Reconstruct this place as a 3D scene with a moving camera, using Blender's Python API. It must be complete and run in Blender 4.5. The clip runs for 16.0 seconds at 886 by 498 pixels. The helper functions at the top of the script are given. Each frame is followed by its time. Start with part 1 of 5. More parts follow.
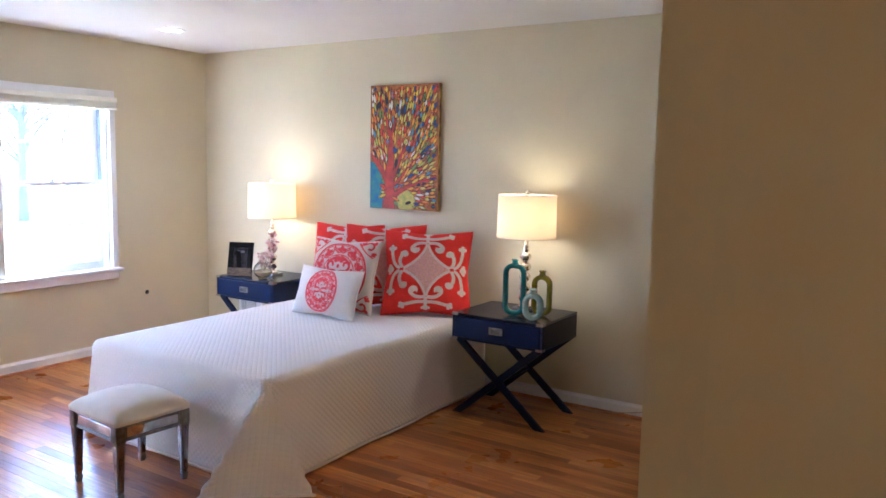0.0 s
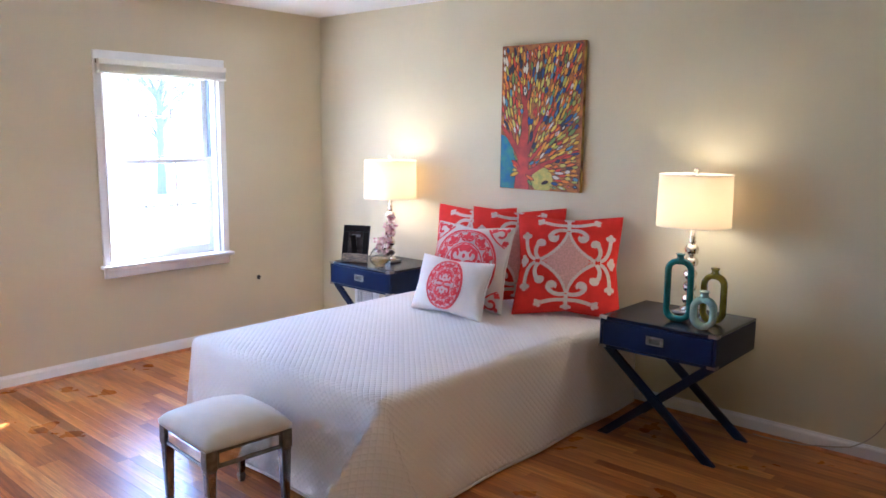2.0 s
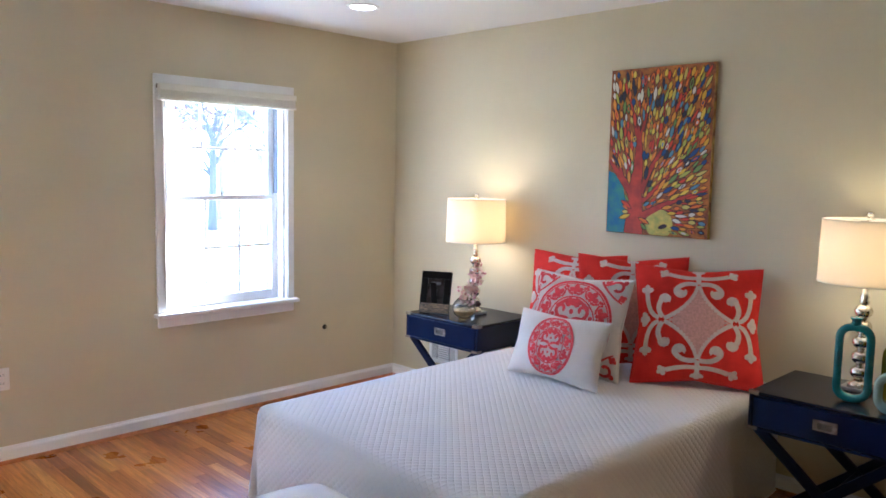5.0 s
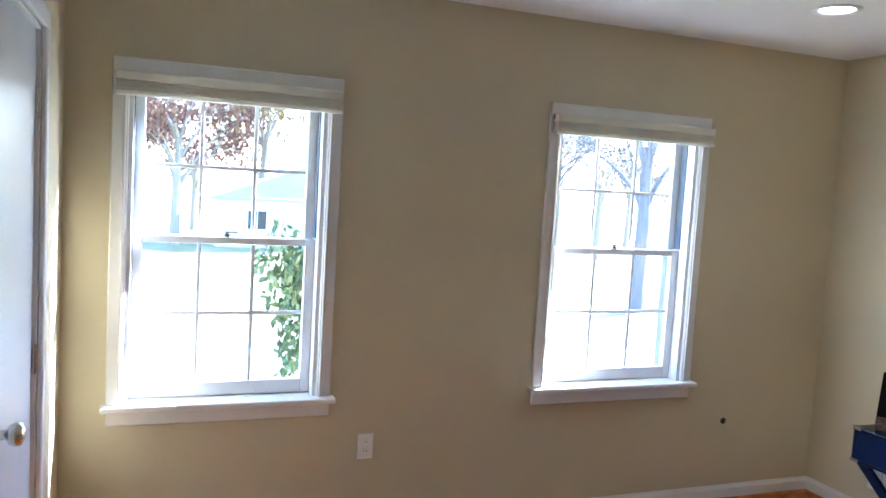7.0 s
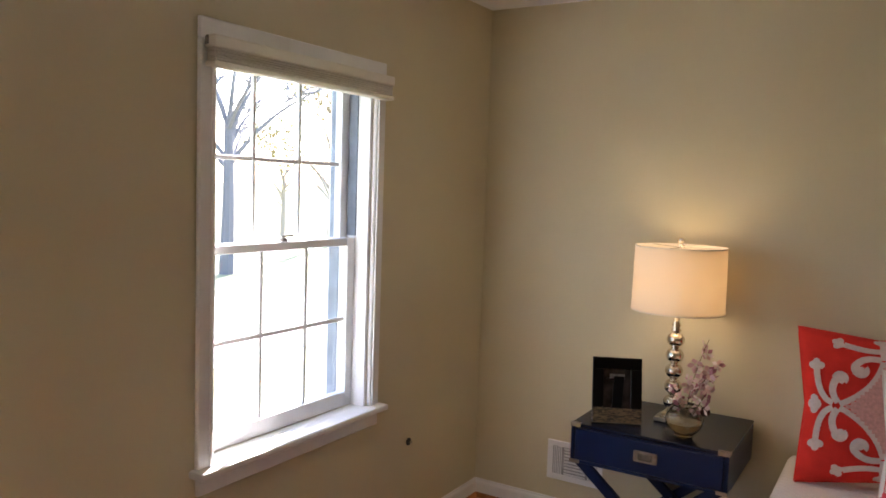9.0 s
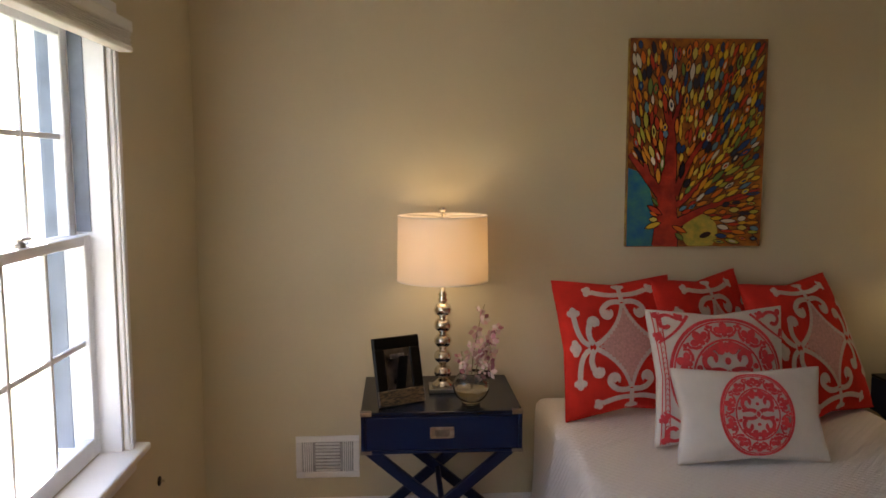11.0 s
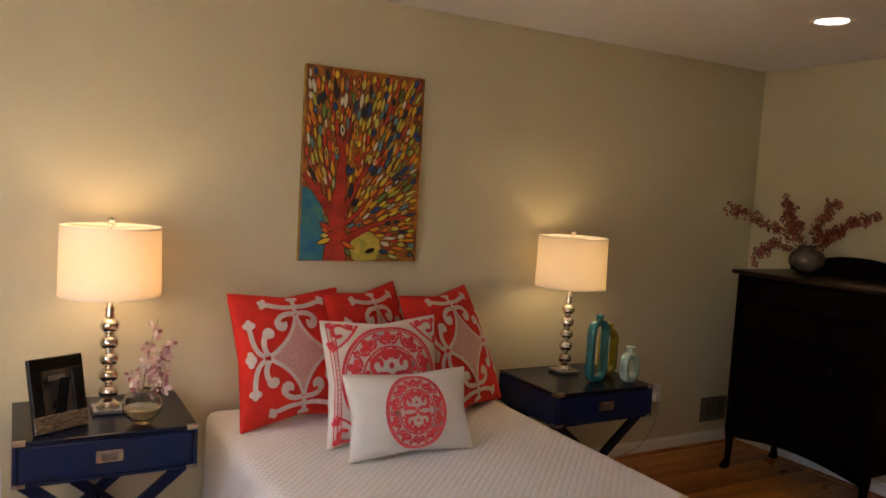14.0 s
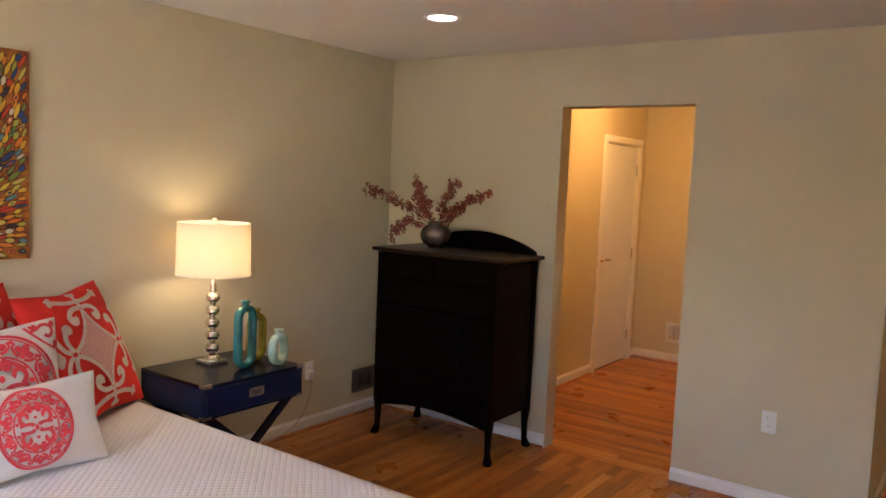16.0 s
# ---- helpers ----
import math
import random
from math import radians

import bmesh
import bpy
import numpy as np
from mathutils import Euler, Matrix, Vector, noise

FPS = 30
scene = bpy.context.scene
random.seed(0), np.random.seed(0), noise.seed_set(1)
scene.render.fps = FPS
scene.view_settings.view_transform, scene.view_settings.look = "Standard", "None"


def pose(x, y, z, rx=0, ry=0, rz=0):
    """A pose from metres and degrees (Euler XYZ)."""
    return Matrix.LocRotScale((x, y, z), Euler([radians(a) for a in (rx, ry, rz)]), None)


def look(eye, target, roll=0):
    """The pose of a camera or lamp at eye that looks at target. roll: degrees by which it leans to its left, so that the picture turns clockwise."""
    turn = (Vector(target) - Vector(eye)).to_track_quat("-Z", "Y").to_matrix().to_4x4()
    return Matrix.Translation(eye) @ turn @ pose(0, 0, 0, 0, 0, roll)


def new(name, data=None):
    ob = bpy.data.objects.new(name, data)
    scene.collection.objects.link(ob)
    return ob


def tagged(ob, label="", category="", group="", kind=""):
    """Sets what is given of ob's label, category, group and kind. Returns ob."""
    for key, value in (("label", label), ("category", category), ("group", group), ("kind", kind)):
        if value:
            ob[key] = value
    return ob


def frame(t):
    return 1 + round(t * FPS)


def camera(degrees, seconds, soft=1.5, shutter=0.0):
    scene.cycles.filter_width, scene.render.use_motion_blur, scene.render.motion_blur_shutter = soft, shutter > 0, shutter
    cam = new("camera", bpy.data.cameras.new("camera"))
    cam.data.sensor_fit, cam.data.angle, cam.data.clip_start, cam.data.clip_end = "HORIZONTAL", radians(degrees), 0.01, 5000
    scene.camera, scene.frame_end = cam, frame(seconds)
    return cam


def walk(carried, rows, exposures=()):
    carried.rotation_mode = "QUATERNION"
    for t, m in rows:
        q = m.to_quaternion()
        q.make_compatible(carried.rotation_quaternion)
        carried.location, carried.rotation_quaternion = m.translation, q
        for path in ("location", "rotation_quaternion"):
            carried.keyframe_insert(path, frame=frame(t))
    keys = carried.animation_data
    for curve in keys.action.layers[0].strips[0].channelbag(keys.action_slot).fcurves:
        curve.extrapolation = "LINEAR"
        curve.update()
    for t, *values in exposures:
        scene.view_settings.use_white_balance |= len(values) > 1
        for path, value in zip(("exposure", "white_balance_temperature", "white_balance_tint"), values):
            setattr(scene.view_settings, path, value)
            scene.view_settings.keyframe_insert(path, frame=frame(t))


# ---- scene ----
cam = camera(60.2, 16.0, soft=1.6)
PATH = [
    (0, (5.398, -4.519, 1.563), (4.32, -2.85, 1.334), 1.1),
    (0.5, (5.283, -4.561, 1.612), (4.224, -2.89, 1.319), -0.6),
    (1, (5.179, -4.34, 1.577), (3.959, -2.783, 1.28), -0.3),
    (1.5, (5.061, -4.148, 1.572), (3.742, -2.676, 1.261), 0.4),
    (2, (4.883, -3.992, 1.559), (3.568, -2.516, 1.257), 0.6),
    (2.5, (4.699, -3.88, 1.563), (3.387, -2.404, 1.249), 0.5),
    (3, (4.515, -3.788, 1.565), (3.157, -2.343, 1.303), -1.2),
    (5.5, (4.132, -3.69, 1.528), (2.679, -2.329, 1.341), 2.7),
    (6, (3.921, -3.611, 1.543), (2.244, -2.523, 1.474), 0.7),
    (6.5, (3.587, -3.579, 1.572), (1.745, -2.805, 1.474), 3.1),
    (7, (3.24, -3.542, 1.626), (1.377, -2.835, 1.461), 3.4),
    (7.5, (2.927, -3.473, 1.647), (1.205, -2.467, 1.498), 1.5),
    (8, (2.61, -3.43, 1.57), (1.041, -2.204, 1.388), 2.0),
    (8.5, (2.229, -3.419, 1.56), (0.865, -1.963, 1.423), 1.6),
    (9, (1.821, -3.377, 1.569), (0.783, -1.675, 1.408), 1.9),
    (9.5, (1.399, -3.383, 1.553), (0.741, -1.506, 1.35), 1.3),
    (10, (1.163, -3.281, 1.544), (0.821, -1.32, 1.35), -0.5),
    (12.5, (0.663, -3.345, 1.583), (1.262, -1.451, 1.352), 4.3),
    (13, (0.692, -3.351, 1.583), (1.446, -1.51, 1.37), 4.3),
    (13.5, (0.695, -3.368, 1.57), (1.563, -1.576, 1.389), 4.4),
    (14, (0.706, -3.385, 1.596), (1.688, -1.65, 1.427), 3.4),
    (14.5, (0.71, -3.401, 1.61), (1.896, -1.797, 1.469), 3.4),
    (15, (0.734, -3.413, 1.633), (2.059, -1.924, 1.473), 3.3),
    (15.5, (0.757, -3.43, 1.615), (2.239, -2.097, 1.453), 2.7),
    (16, (0.786, -3.448, 1.62), (2.407, -2.29, 1.445), 2.5),
]
EXPOSURES = [
    (0, 4.78, 4820, 20), (3, 4.6, 4800, 19.5), (5.5, 4.15, 4950, 14), (7, 3.6, 5000, 12), (8, 3.3, 5700, 17), (9, 3.1, 6250, 19), (10, 2.8, 6300, 18),
    (12.5, 3.1, 7300, 24), (13.5, 3.4, 7100, 23), (15, 3.95, 6800, 24), (16, 4.45, 6100, 25),
]
walk(cam, [(t, look(eye, target, roll)) for t, eye, target, roll in PATH], EXPOSURES)


# ---- light ----
world = bpy.data.worlds.new("sky")
scene.world = world
world.use_nodes = True
wn = world.node_tree.nodes
sky = wn.new("ShaderNodeTexSky")
sky.sky_type = "NISHITA"
sky.sun_disc = False
sky.sun_elevation = radians(30)
sky.sun_rotation = radians(-25.5)
wn["Background"].inputs["Strength"].default_value = 0.15
world.node_tree.links.new(sky.outputs["Color"], wn["Background"].inputs["Color"])
sun = new("sun", bpy.data.lights.new("sun", "SUN"))
sun.data.energy = 5.0
sun.data.angle = radians(0.5)
sun.data.color = (1.0, 0.95, 0.86)
sun.matrix_world = look((-8.6, 18.0, 11.4), (0, 0, 0))


def bulb(name, place, watts, colour, radius):
    ob = new(name, bpy.data.lights.new(name, "POINT"))
    ob.data.energy = watts
    ob.data.color = colour
    ob.data.shadow_soft_size = radius
    ob.location = place
    return ob


def down_spot(name, place, watts, colour):
    ob = new(name, bpy.data.lights.new(name, "SPOT"))
    ob.data.energy = watts
    ob.data.color = colour
    ob.data.spot_size = radians(120)
    ob.data.spot_blend = 0.8
    ob.data.shadow_soft_size = 0.05
    ob.location = place
    return ob


WARM = (1.0, 0.66, 0.32)
LAMP_L = (1.035, -0.236)
LAMP_R = (3.258, -0.250)
bulb("bulb_light", (*LAMP_L, 1.245), 0.27, WARM, 0.10)
bulb("bulb_light", (*LAMP_R, 1.245), 0.165, (1.0, 0.74, 0.36), 0.10)
down_spot("downlight_beam", (0.79, -0.95, 2.425), 1.2, (1.0, 0.88, 0.72))
down_spot("downlight_beam", (3.94, -1.13, 2.425), 0.15, (1.0, 0.88, 0.72))
bulb("hall_light", (6.6, -1.3, 2.2), 1.1, (1.0, 0.50, 0.13), 0.08)
# unseen warm fill, added to brighten the entry wall and the bed's side
bulb("entry_fill", (6.4, -4.7, 2.25), 0.56, (1.0, 0.66, 0.30), 0.08)


# ---- materials ----
def mat(name, colour, rough=0.5, metal=0.0, vary=0.0, scale=8.0, bump=0.0, bump_scale=200.0, stretch=(1, 1, 1), coat=0.0, spec=0.5, sheen=0.0, colour2=None):
    """A principled surface with two scales of colour variation and fine relief."""
    m = bpy.data.materials.new(name)
    m.use_nodes = True
    nt = m.node_tree
    n, l = nt.nodes, nt.links
    b = n["Principled BSDF"]
    b.inputs["Roughness"].default_value = rough
    b.inputs["Metallic"].default_value = metal
    b.inputs["Coat Weight"].default_value = coat
    b.inputs["Specular IOR Level"].default_value = spec
    b.inputs["Sheen Weight"].default_value = sheen
    b.inputs["Base Color"].default_value = (*colour, 1)
    tc = n.new("ShaderNodeTexCoord")
    mp = n.new("ShaderNodeMapping")
    mp.inputs["Scale"].default_value = stretch
    l.new(tc.outputs["Object"], mp.inputs["Vector"])
    if vary or colour2:
        big = n.new("ShaderNodeTexNoise")
        big.inputs["Scale"].default_value = scale
        big.inputs["Detail"].default_value = 6
        l.new(mp.outputs["Vector"], big.inputs["Vector"])
        mix = n.new("ShaderNodeMix")
        mix.data_type = "RGBA"
        c2 = colour2 or tuple(max(0, c * (1 - vary)) for c in colour)
        c1 = colour if colour2 else tuple(min(1, c * (1 + vary * 0.5)) for c in colour)
        mix.inputs[6].default_value = (*c1, 1)
        mix.inputs[7].default_value = (*c2, 1)
        ramp = n.new("ShaderNodeValToRGB")
        ramp.color_ramp.elements[0].position = 0.35
        ramp.color_ramp.elements[1].position = 0.65
        l.new(big.outputs["Fac"], ramp.inputs["Fac"])
        l.new(ramp.outputs["Color"], mix.inputs[0])
        l.new(mix.outputs[2], b.inputs["Base Color"])
    if bump:
        fine = n.new("ShaderNodeTexNoise")
        fine.inputs["Scale"].default_value = bump_scale
        fine.inputs["Detail"].default_value = 4
        l.new(mp.outputs["Vector"], fine.inputs["Vector"])
        bp = n.new("ShaderNodeBump")
        bp.inputs["Strength"].default_value = bump
        bp.inputs["Distance"].default_value = 0.002
        l.new(fine.outputs["Fac"], bp.inputs["Height"])
        l.new(bp.outputs["Normal"], b.inputs["Normal"])
    return m


def emitter(name, colour, strength):
    m = bpy.data.materials.new(name)
    m.use_nodes = True
    b = m.node_tree.nodes["Principled BSDF"]
    b.inputs["Base Color"].default_value = (0.8, 0.8, 0.8, 1)
    b.inputs["Emission Color"].default_value = (*colour, 1)
    b.inputs["Emission Strength"].default_value = strength
    return m


def clear_pane(name, tint=(1, 1, 1)):
    m = bpy.data.materials.new(name)
    m.use_nodes = True
    n, l = m.node_tree.nodes, m.node_tree.links
    n.remove(n["Principled BSDF"])
    tr, gl, mx = n.new("ShaderNodeBsdfTransparent"), n.new("ShaderNodeBsdfGlossy"), n.new("ShaderNodeMixShader")
    tr.inputs["Color"].default_value = (*tint, 1)
    gl.inputs["Roughness"].default_value = 0.02
    mx.inputs[0].default_value = 0.05
    l.new(tr.outputs[0], mx.inputs[1])
    l.new(gl.outputs[0], mx.inputs[2])
    l.new(mx.outputs[0], n["Material Output"].inputs["Surface"])
    return m


def shade_cloth(name, colour, through_share, warm=(0.82, 0.58)):
    """Woven linen that lets lamplight through."""
    m = bpy.data.materials.new(name)
    m.use_nodes = True
    n, l = m.node_tree.nodes, m.node_tree.links
    b = n["Principled BSDF"]
    b.inputs["Base Color"].default_value = (*colour, 1)
    b.inputs["Roughness"].default_value = 0.9
    t, mx = n.new("ShaderNodeBsdfTranslucent"), n.new("ShaderNodeMixShader")
    t.inputs["Color"].default_value = (colour[0], colour[1] * warm[0], colour[2] * warm[1], 1)
    mx.inputs[0].default_value = through_share
    tc, wv, bp = n.new("ShaderNodeTexCoord"), n.new("ShaderNodeTexNoise"), n.new("ShaderNodeBump")
    wv.inputs["Scale"].default_value = 350
    bp.inputs["Strength"].default_value = 0.25
    bp.inputs["Distance"].default_value = 0.001
    l.new(tc.outputs["Object"], wv.inputs["Vector"])
    l.new(wv.outputs["Fac"], bp.inputs["Height"])
    l.new(bp.outputs["Normal"], b.inputs["Normal"])
    l.new(b.outputs[0], mx.inputs[1])
    l.new(t.outputs[0], mx.inputs[2])
    l.new(mx.outputs[0], n["Material Output"].inputs["Surface"])
    return m


def oak(name, per_island, along=(1.6, 26.0, 26.0)):
    """Stained strip oak: each board its own tone, with long grain and dark streaks."""
    m = bpy.data.materials.new(name)
    m.use_nodes = True
    n, l = m.node_tree.nodes, m.node_tree.links
    b = n["Principled BSDF"]
    if per_island:
        rnd = n.new("ShaderNodeNewGeometry").outputs["Random Per Island"]
    else:
        rnd = n.new("ShaderNodeObjectInfo").outputs["Random"]
    tone = n.new("ShaderNodeValToRGB")
    el = tone.color_ramp.elements
    el[0].position, el[0].color = 0.0, (0.26, 0.074, 0.012, 1)
    el[1].position, el[1].color = 1.0, (0.66, 0.31, 0.076, 1)
    for pos, c in ((0.2, (0.39, 0.128, 0.021, 1)), (0.55, (0.49, 0.180, 0.032, 1)), (0.82, (0.58, 0.240, 0.050, 1))):
        e = el.new(pos)
        e.color = c
    l.new(rnd, tone.inputs["Fac"])
    geo = n.new("ShaderNodeNewGeometry")
    mp = n.new("ShaderNodeMapping")
    mp.inputs["Scale"].default_value = along
    l.new(geo.outputs["Position"], mp.inputs["Vector"])
    off = n.new("ShaderNodeVectorMath")
    off.operation = "SCALE"
    off.inputs[0].default_value = (7.1, 3.3, 9.7)
    l.new(rnd, off.inputs["Scale"])
    add = n.new("ShaderNodeVectorMath")
    l.new(mp.outputs["Vector"], add.inputs[0])
    l.new(off.outputs["Vector"], add.inputs[1])
    grain = n.new("ShaderNodeTexNoise")
    grain.inputs["Scale"].default_value = 2.2
    grain.inputs["Detail"].default_value = 9
    grain.inputs["Roughness"].default_value = 0.65
    grain.inputs["Distortion"].default_value = 0.6
    l.new(add.outputs["Vector"], grain.inputs["Vector"])
    gr = n.new("ShaderNodeValToRGB")
    gr.color_ramp.elements[0].position, gr.color_ramp.elements[0].color = 0.33, (0.55, 0.47, 0.42, 1)
    gr.color_ramp.elements[1].position, gr.color_ramp.elements[1].color = 0.62, (1.08, 1.06, 1.02, 1)
    l.new(grain.outputs["Fac"], gr.inputs["Fac"])
    mul = n.new("ShaderNodeMix")
    mul.data_type, mul.blend_type = "RGBA", "MULTIPLY"
    mul.inputs[0].default_value = 1.0
    l.new(tone.outputs["Color"], mul.inputs[6])
    l.new(gr.outputs["Color"], mul.inputs[7])
    l.new(mul.outputs[2], b.inputs["Base Color"])
    wear = n.new("ShaderNodeTexNoise")
    wear.inputs["Scale"].default_value = 3.0
    wear.inputs["Detail"].default_value = 5
    l.new(geo.outputs["Position"], wear.inputs["Vector"])
    rr = n.new("ShaderNodeMapRange")
    rr.inputs[1].default_value, rr.inputs[2].default_value = 0.3, 0.7
    rr.inputs[3].default_value, rr.inputs[4].default_value = 0.25, 0.40
    l.new(wear.outputs["Fac"], rr.inputs[0])
    l.new(rr.outputs[0], b.inputs["Roughness"])
    bp = n.new("ShaderNodeBump")
    bp.inputs["Strength"].default_value = 0.15
    bp.inputs["Distance"].default_value = 0.001
    l.new(grain.outputs["Fac"], bp.inputs["Height"])
    l.new(bp.outputs["Normal"], b.inputs["Normal"])
    return m


def quilted(name, colour, pitch):
    """Cotton matelasse: stitched lozenges as relief, from the cover's own flat layout in metres."""
    m = bpy.data.materials.new(name)
    m.use_nodes = True
    n, l = m.node_tree.nodes, m.node_tree.links
    b = n["Principled BSDF"]
    b.inputs["Base Color"].default_value = (*colour, 1)
    b.inputs["Roughness"].default_value = 0.85
    b.inputs["Sheen Weight"].default_value = 0.2
    uv = n.new("ShaderNodeUVMap")
    sep = n.new("ShaderNodeSeparateXYZ")
    l.new(uv.outputs["UV"], sep.inputs[0])

    def calc(op, a, c):
        k = n.new("ShaderNodeMath")
        k.operation = op
        for i, v in enumerate((a, c)):
            if isinstance(v, (int, float)):
                k.inputs[i].default_value = v
            elif v is not None:
                l.new(v, k.inputs[i])
        return k.outputs[0]

    k = math.pi / pitch
    p = calc("MULTIPLY", calc("ADD", sep.outputs["X"], sep.outputs["Y"]), k)
    q = calc("MULTIPLY", calc("SUBTRACT", sep.outputs["X"], sep.outputs["Y"]), k)
    pad = calc("MULTIPLY", calc("ABSOLUTE", calc("SINE", p, None), None), calc("ABSOLUTE", calc("SINE", q, None), None))
    pad = calc("POWER", pad, 0.45)
    weave = n.new("ShaderNodeTexNoise")
    weave.inputs["Scale"].default_value = 260
    tc = n.new("ShaderNodeTexCoord")
    l.new(tc.outputs["Object"], weave.inputs["Vector"])
    hgt = calc("ADD", pad, calc("MULTIPLY", weave.outputs["Fac"], 0.12))
    bp = n.new("ShaderNodeBump")
    bp.inputs["Strength"].default_value = 0.5
    bp.inputs["Distance"].default_value = 0.006
    l.new(hgt, bp.inputs["Height"])
    l.new(bp.outputs["Normal"], b.inputs["Normal"])
    return m


def island_colours(name, stops, rough=0.6):
    """Each separate piece takes one of the given colours."""
    m = bpy.data.materials.new(name)
    m.use_nodes = True
    n, l = m.node_tree.nodes, m.node_tree.links
    b = n["Principled BSDF"]
    b.inputs["Roughness"].default_value = rough
    g, r = n.new("ShaderNodeNewGeometry"), n.new("ShaderNodeValToRGB")
    r.color_ramp.interpolation = "CONSTANT"
    el = r.color_ramp.elements
    el[0].color = (*stops[0], 1)
    el[1].position, el[1].color = 1.0 / len(stops), (*stops[1], 1)
    for i, c in enumerate(stops[2:], 2):
        e = el.new(i / len(stops))
        e.color = (*c, 1)
    l.new(g.outputs["Random Per Island"], r.inputs["Fac"])
    l.new(r.outputs["Color"], b.inputs["Base Color"])
    return m


WALL = mat("wall_paint", (0.62, 0.555, 0.375), 0.62, vary=0.05, scale=1.3, bump=0.12, bump_scale=160)
CEIL = mat("ceiling_paint", (0.80, 0.79, 0.77), 0.8, vary=0.03, scale=1.0, bump=0.12, bump_scale=120)
TRIM = mat("trim_paint", (0.82, 0.82, 0.81), 0.32, vary=0.04, scale=5, bump=0.05, bump_scale=60)
DOORW = mat("door_paint", (0.77, 0.81, 0.88), 0.30, vary=0.03, scale=4, bump=0.05, bump_scale=60)
VINYL = mat("window_vinyl", (0.78, 0.79, 0.80), 0.35, vary=0.05, scale=9)
PANE = clear_pane("window_glass")
OAK = oak("oak_board", False)
OAK_REST = oak("oak_boards_far", True)
OAK_HALL = oak("oak_boards_hall", True, (26.0, 1.6, 26.0))
SHOE = mat("oak_shoe", (0.46, 0.17, 0.045), 0.4, vary=0.3, scale=20, stretch=(1, 1, 1))
SUBFLOOR = mat("subfloor", (0.05, 0.03, 0.015), 0.9, vary=0.2)
NAVY = mat("navy_lacquer", (0.003, 0.0125, 0.052), 0.34, vary=0.15, scale=6, bump=0.06, bump_scale=90, spec=0.25)
NAVY_TOP = mat("navy_lacquer_top", (0.0035, 0.008, 0.024), 0.26, vary=0.15, scale=6, bump=0.05, bump_scale=90, spec=0.35)
NICKEL = mat("aged_nickel", (0.40, 0.35, 0.28), 0.38, metal=1.0, vary=0.25, scale=50)
CHROME = mat("brushed_nickel", (0.72, 0.70, 0.66), 0.25, metal=1.0, vary=0.15, scale=60)
MERCURY = mat("mercury_glass", (0.90, 0.86, 0.78), 0.17, metal=1.0, scale=45, colour2=(0.56, 0.50, 0.41), bump=0.25, bump_scale=70)
ACRYLIC = mat("smoked_base", (0.45, 0.44, 0.42), 0.12, metal=0.6, vary=0.1)
LINEN = shade_cloth("lampshade_linen", (0.80, 0.76, 0.68), 0.33)
SHADE_TRIM = mat("shade_edge", (0.75, 0.70, 0.60), 0.6, vary=0.05)
QUILT = quilted("white_quilt", (0.80, 0.775, 0.745), 0.034)
MATTRESS = mat("mattress_ticking", (0.7, 0.68, 0.64), 0.9, vary=0.05, bump=0.2)
CORAL = mat("coral_cotton", (0.74, 0.038, 0.026), 0.88, vary=0.10, scale=14, bump=0.5, bump_scale=420, spec=0.2)
CREAM = mat("cream_cotton", (0.74, 0.68, 0.62), 0.85, vary=0.05, scale=14, bump=0.5, bump_scale=420, sheen=0.2)
PRINT_CREAM = mat("cream_print", (0.70, 0.57, 0.52), 0.9, vary=0.08, scale=60, bump=0.4, bump_scale=500)
PRINT_CORAL = mat("coral_print", (0.72, 0.06, 0.07), 0.9, vary=0.12, scale=60, bump=0.4, bump_scale=500)
PRINT_PINK = mat("pink_print", (0.66, 0.36, 0.32), 0.9, vary=0.15, scale=90, bump=0.4, bump_scale=500)
STOOL_CLOTH = mat("ivory_velvet", (0.72, 0.68, 0.60), 0.8, vary=0.06, scale=9, bump=0.3, bump_scale=300, sheen=0.4)
MIRROR = mat("antique_mirror", (0.80, 0.79, 0.78), 0.08, metal=1.0, scale=14, colour2=(0.42, 0.40, 0.36))
PEWTER = mat("pewter_paint", (0.22, 0.20, 0.16), 0.35, metal=0.7, scale=40, vary=0.3)
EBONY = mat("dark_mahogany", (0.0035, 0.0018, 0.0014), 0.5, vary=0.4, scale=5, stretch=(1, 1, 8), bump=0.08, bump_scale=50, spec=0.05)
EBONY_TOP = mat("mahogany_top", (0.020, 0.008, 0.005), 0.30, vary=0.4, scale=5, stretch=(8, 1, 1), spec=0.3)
BLACK = mat("black_frame", (0.004, 0.0035, 0.0035), 0.3, vary=0.2, scale=30, spec=0.15)
# the shade inside the white jambs, put into a grey-blue colour
SHADED_TRACK = mat("shaded_track", (0.16, 0.19, 0.24), 0.5, vary=0.2, scale=12)
TEAL = mat("teal_ceramic", (0.025, 0.19, 0.19), 0.18, vary=0.2, scale=18, bump=0.1, bump_scale=30, coat=0.5)
OLIVE = mat("olive_ceramic", (0.23, 0.19, 0.012), 0.2, vary=0.25, scale=18, bump=0.1, bump_scale=30, coat=0.5)
MINT = mat("mint_ceramic", (0.36, 0.52, 0.43), 0.2, vary=0.15, scale=18, bump=0.1, bump_scale=30, coat=0.5)
PLASTIC = mat("white_plastic", (0.78, 0.77, 0.74), 0.35, vary=0.02)
DARKSLOT = mat("dark_slot", (0.02, 0.02, 0.02), 0.6, vary=0.1)
CORD = mat("clear_cord", (0.35, 0.30, 0.24), 0.4, vary=0.1)
DIFFUSER = emitter("lamp_lens", (1.0, 0.93, 0.82), 1.6)
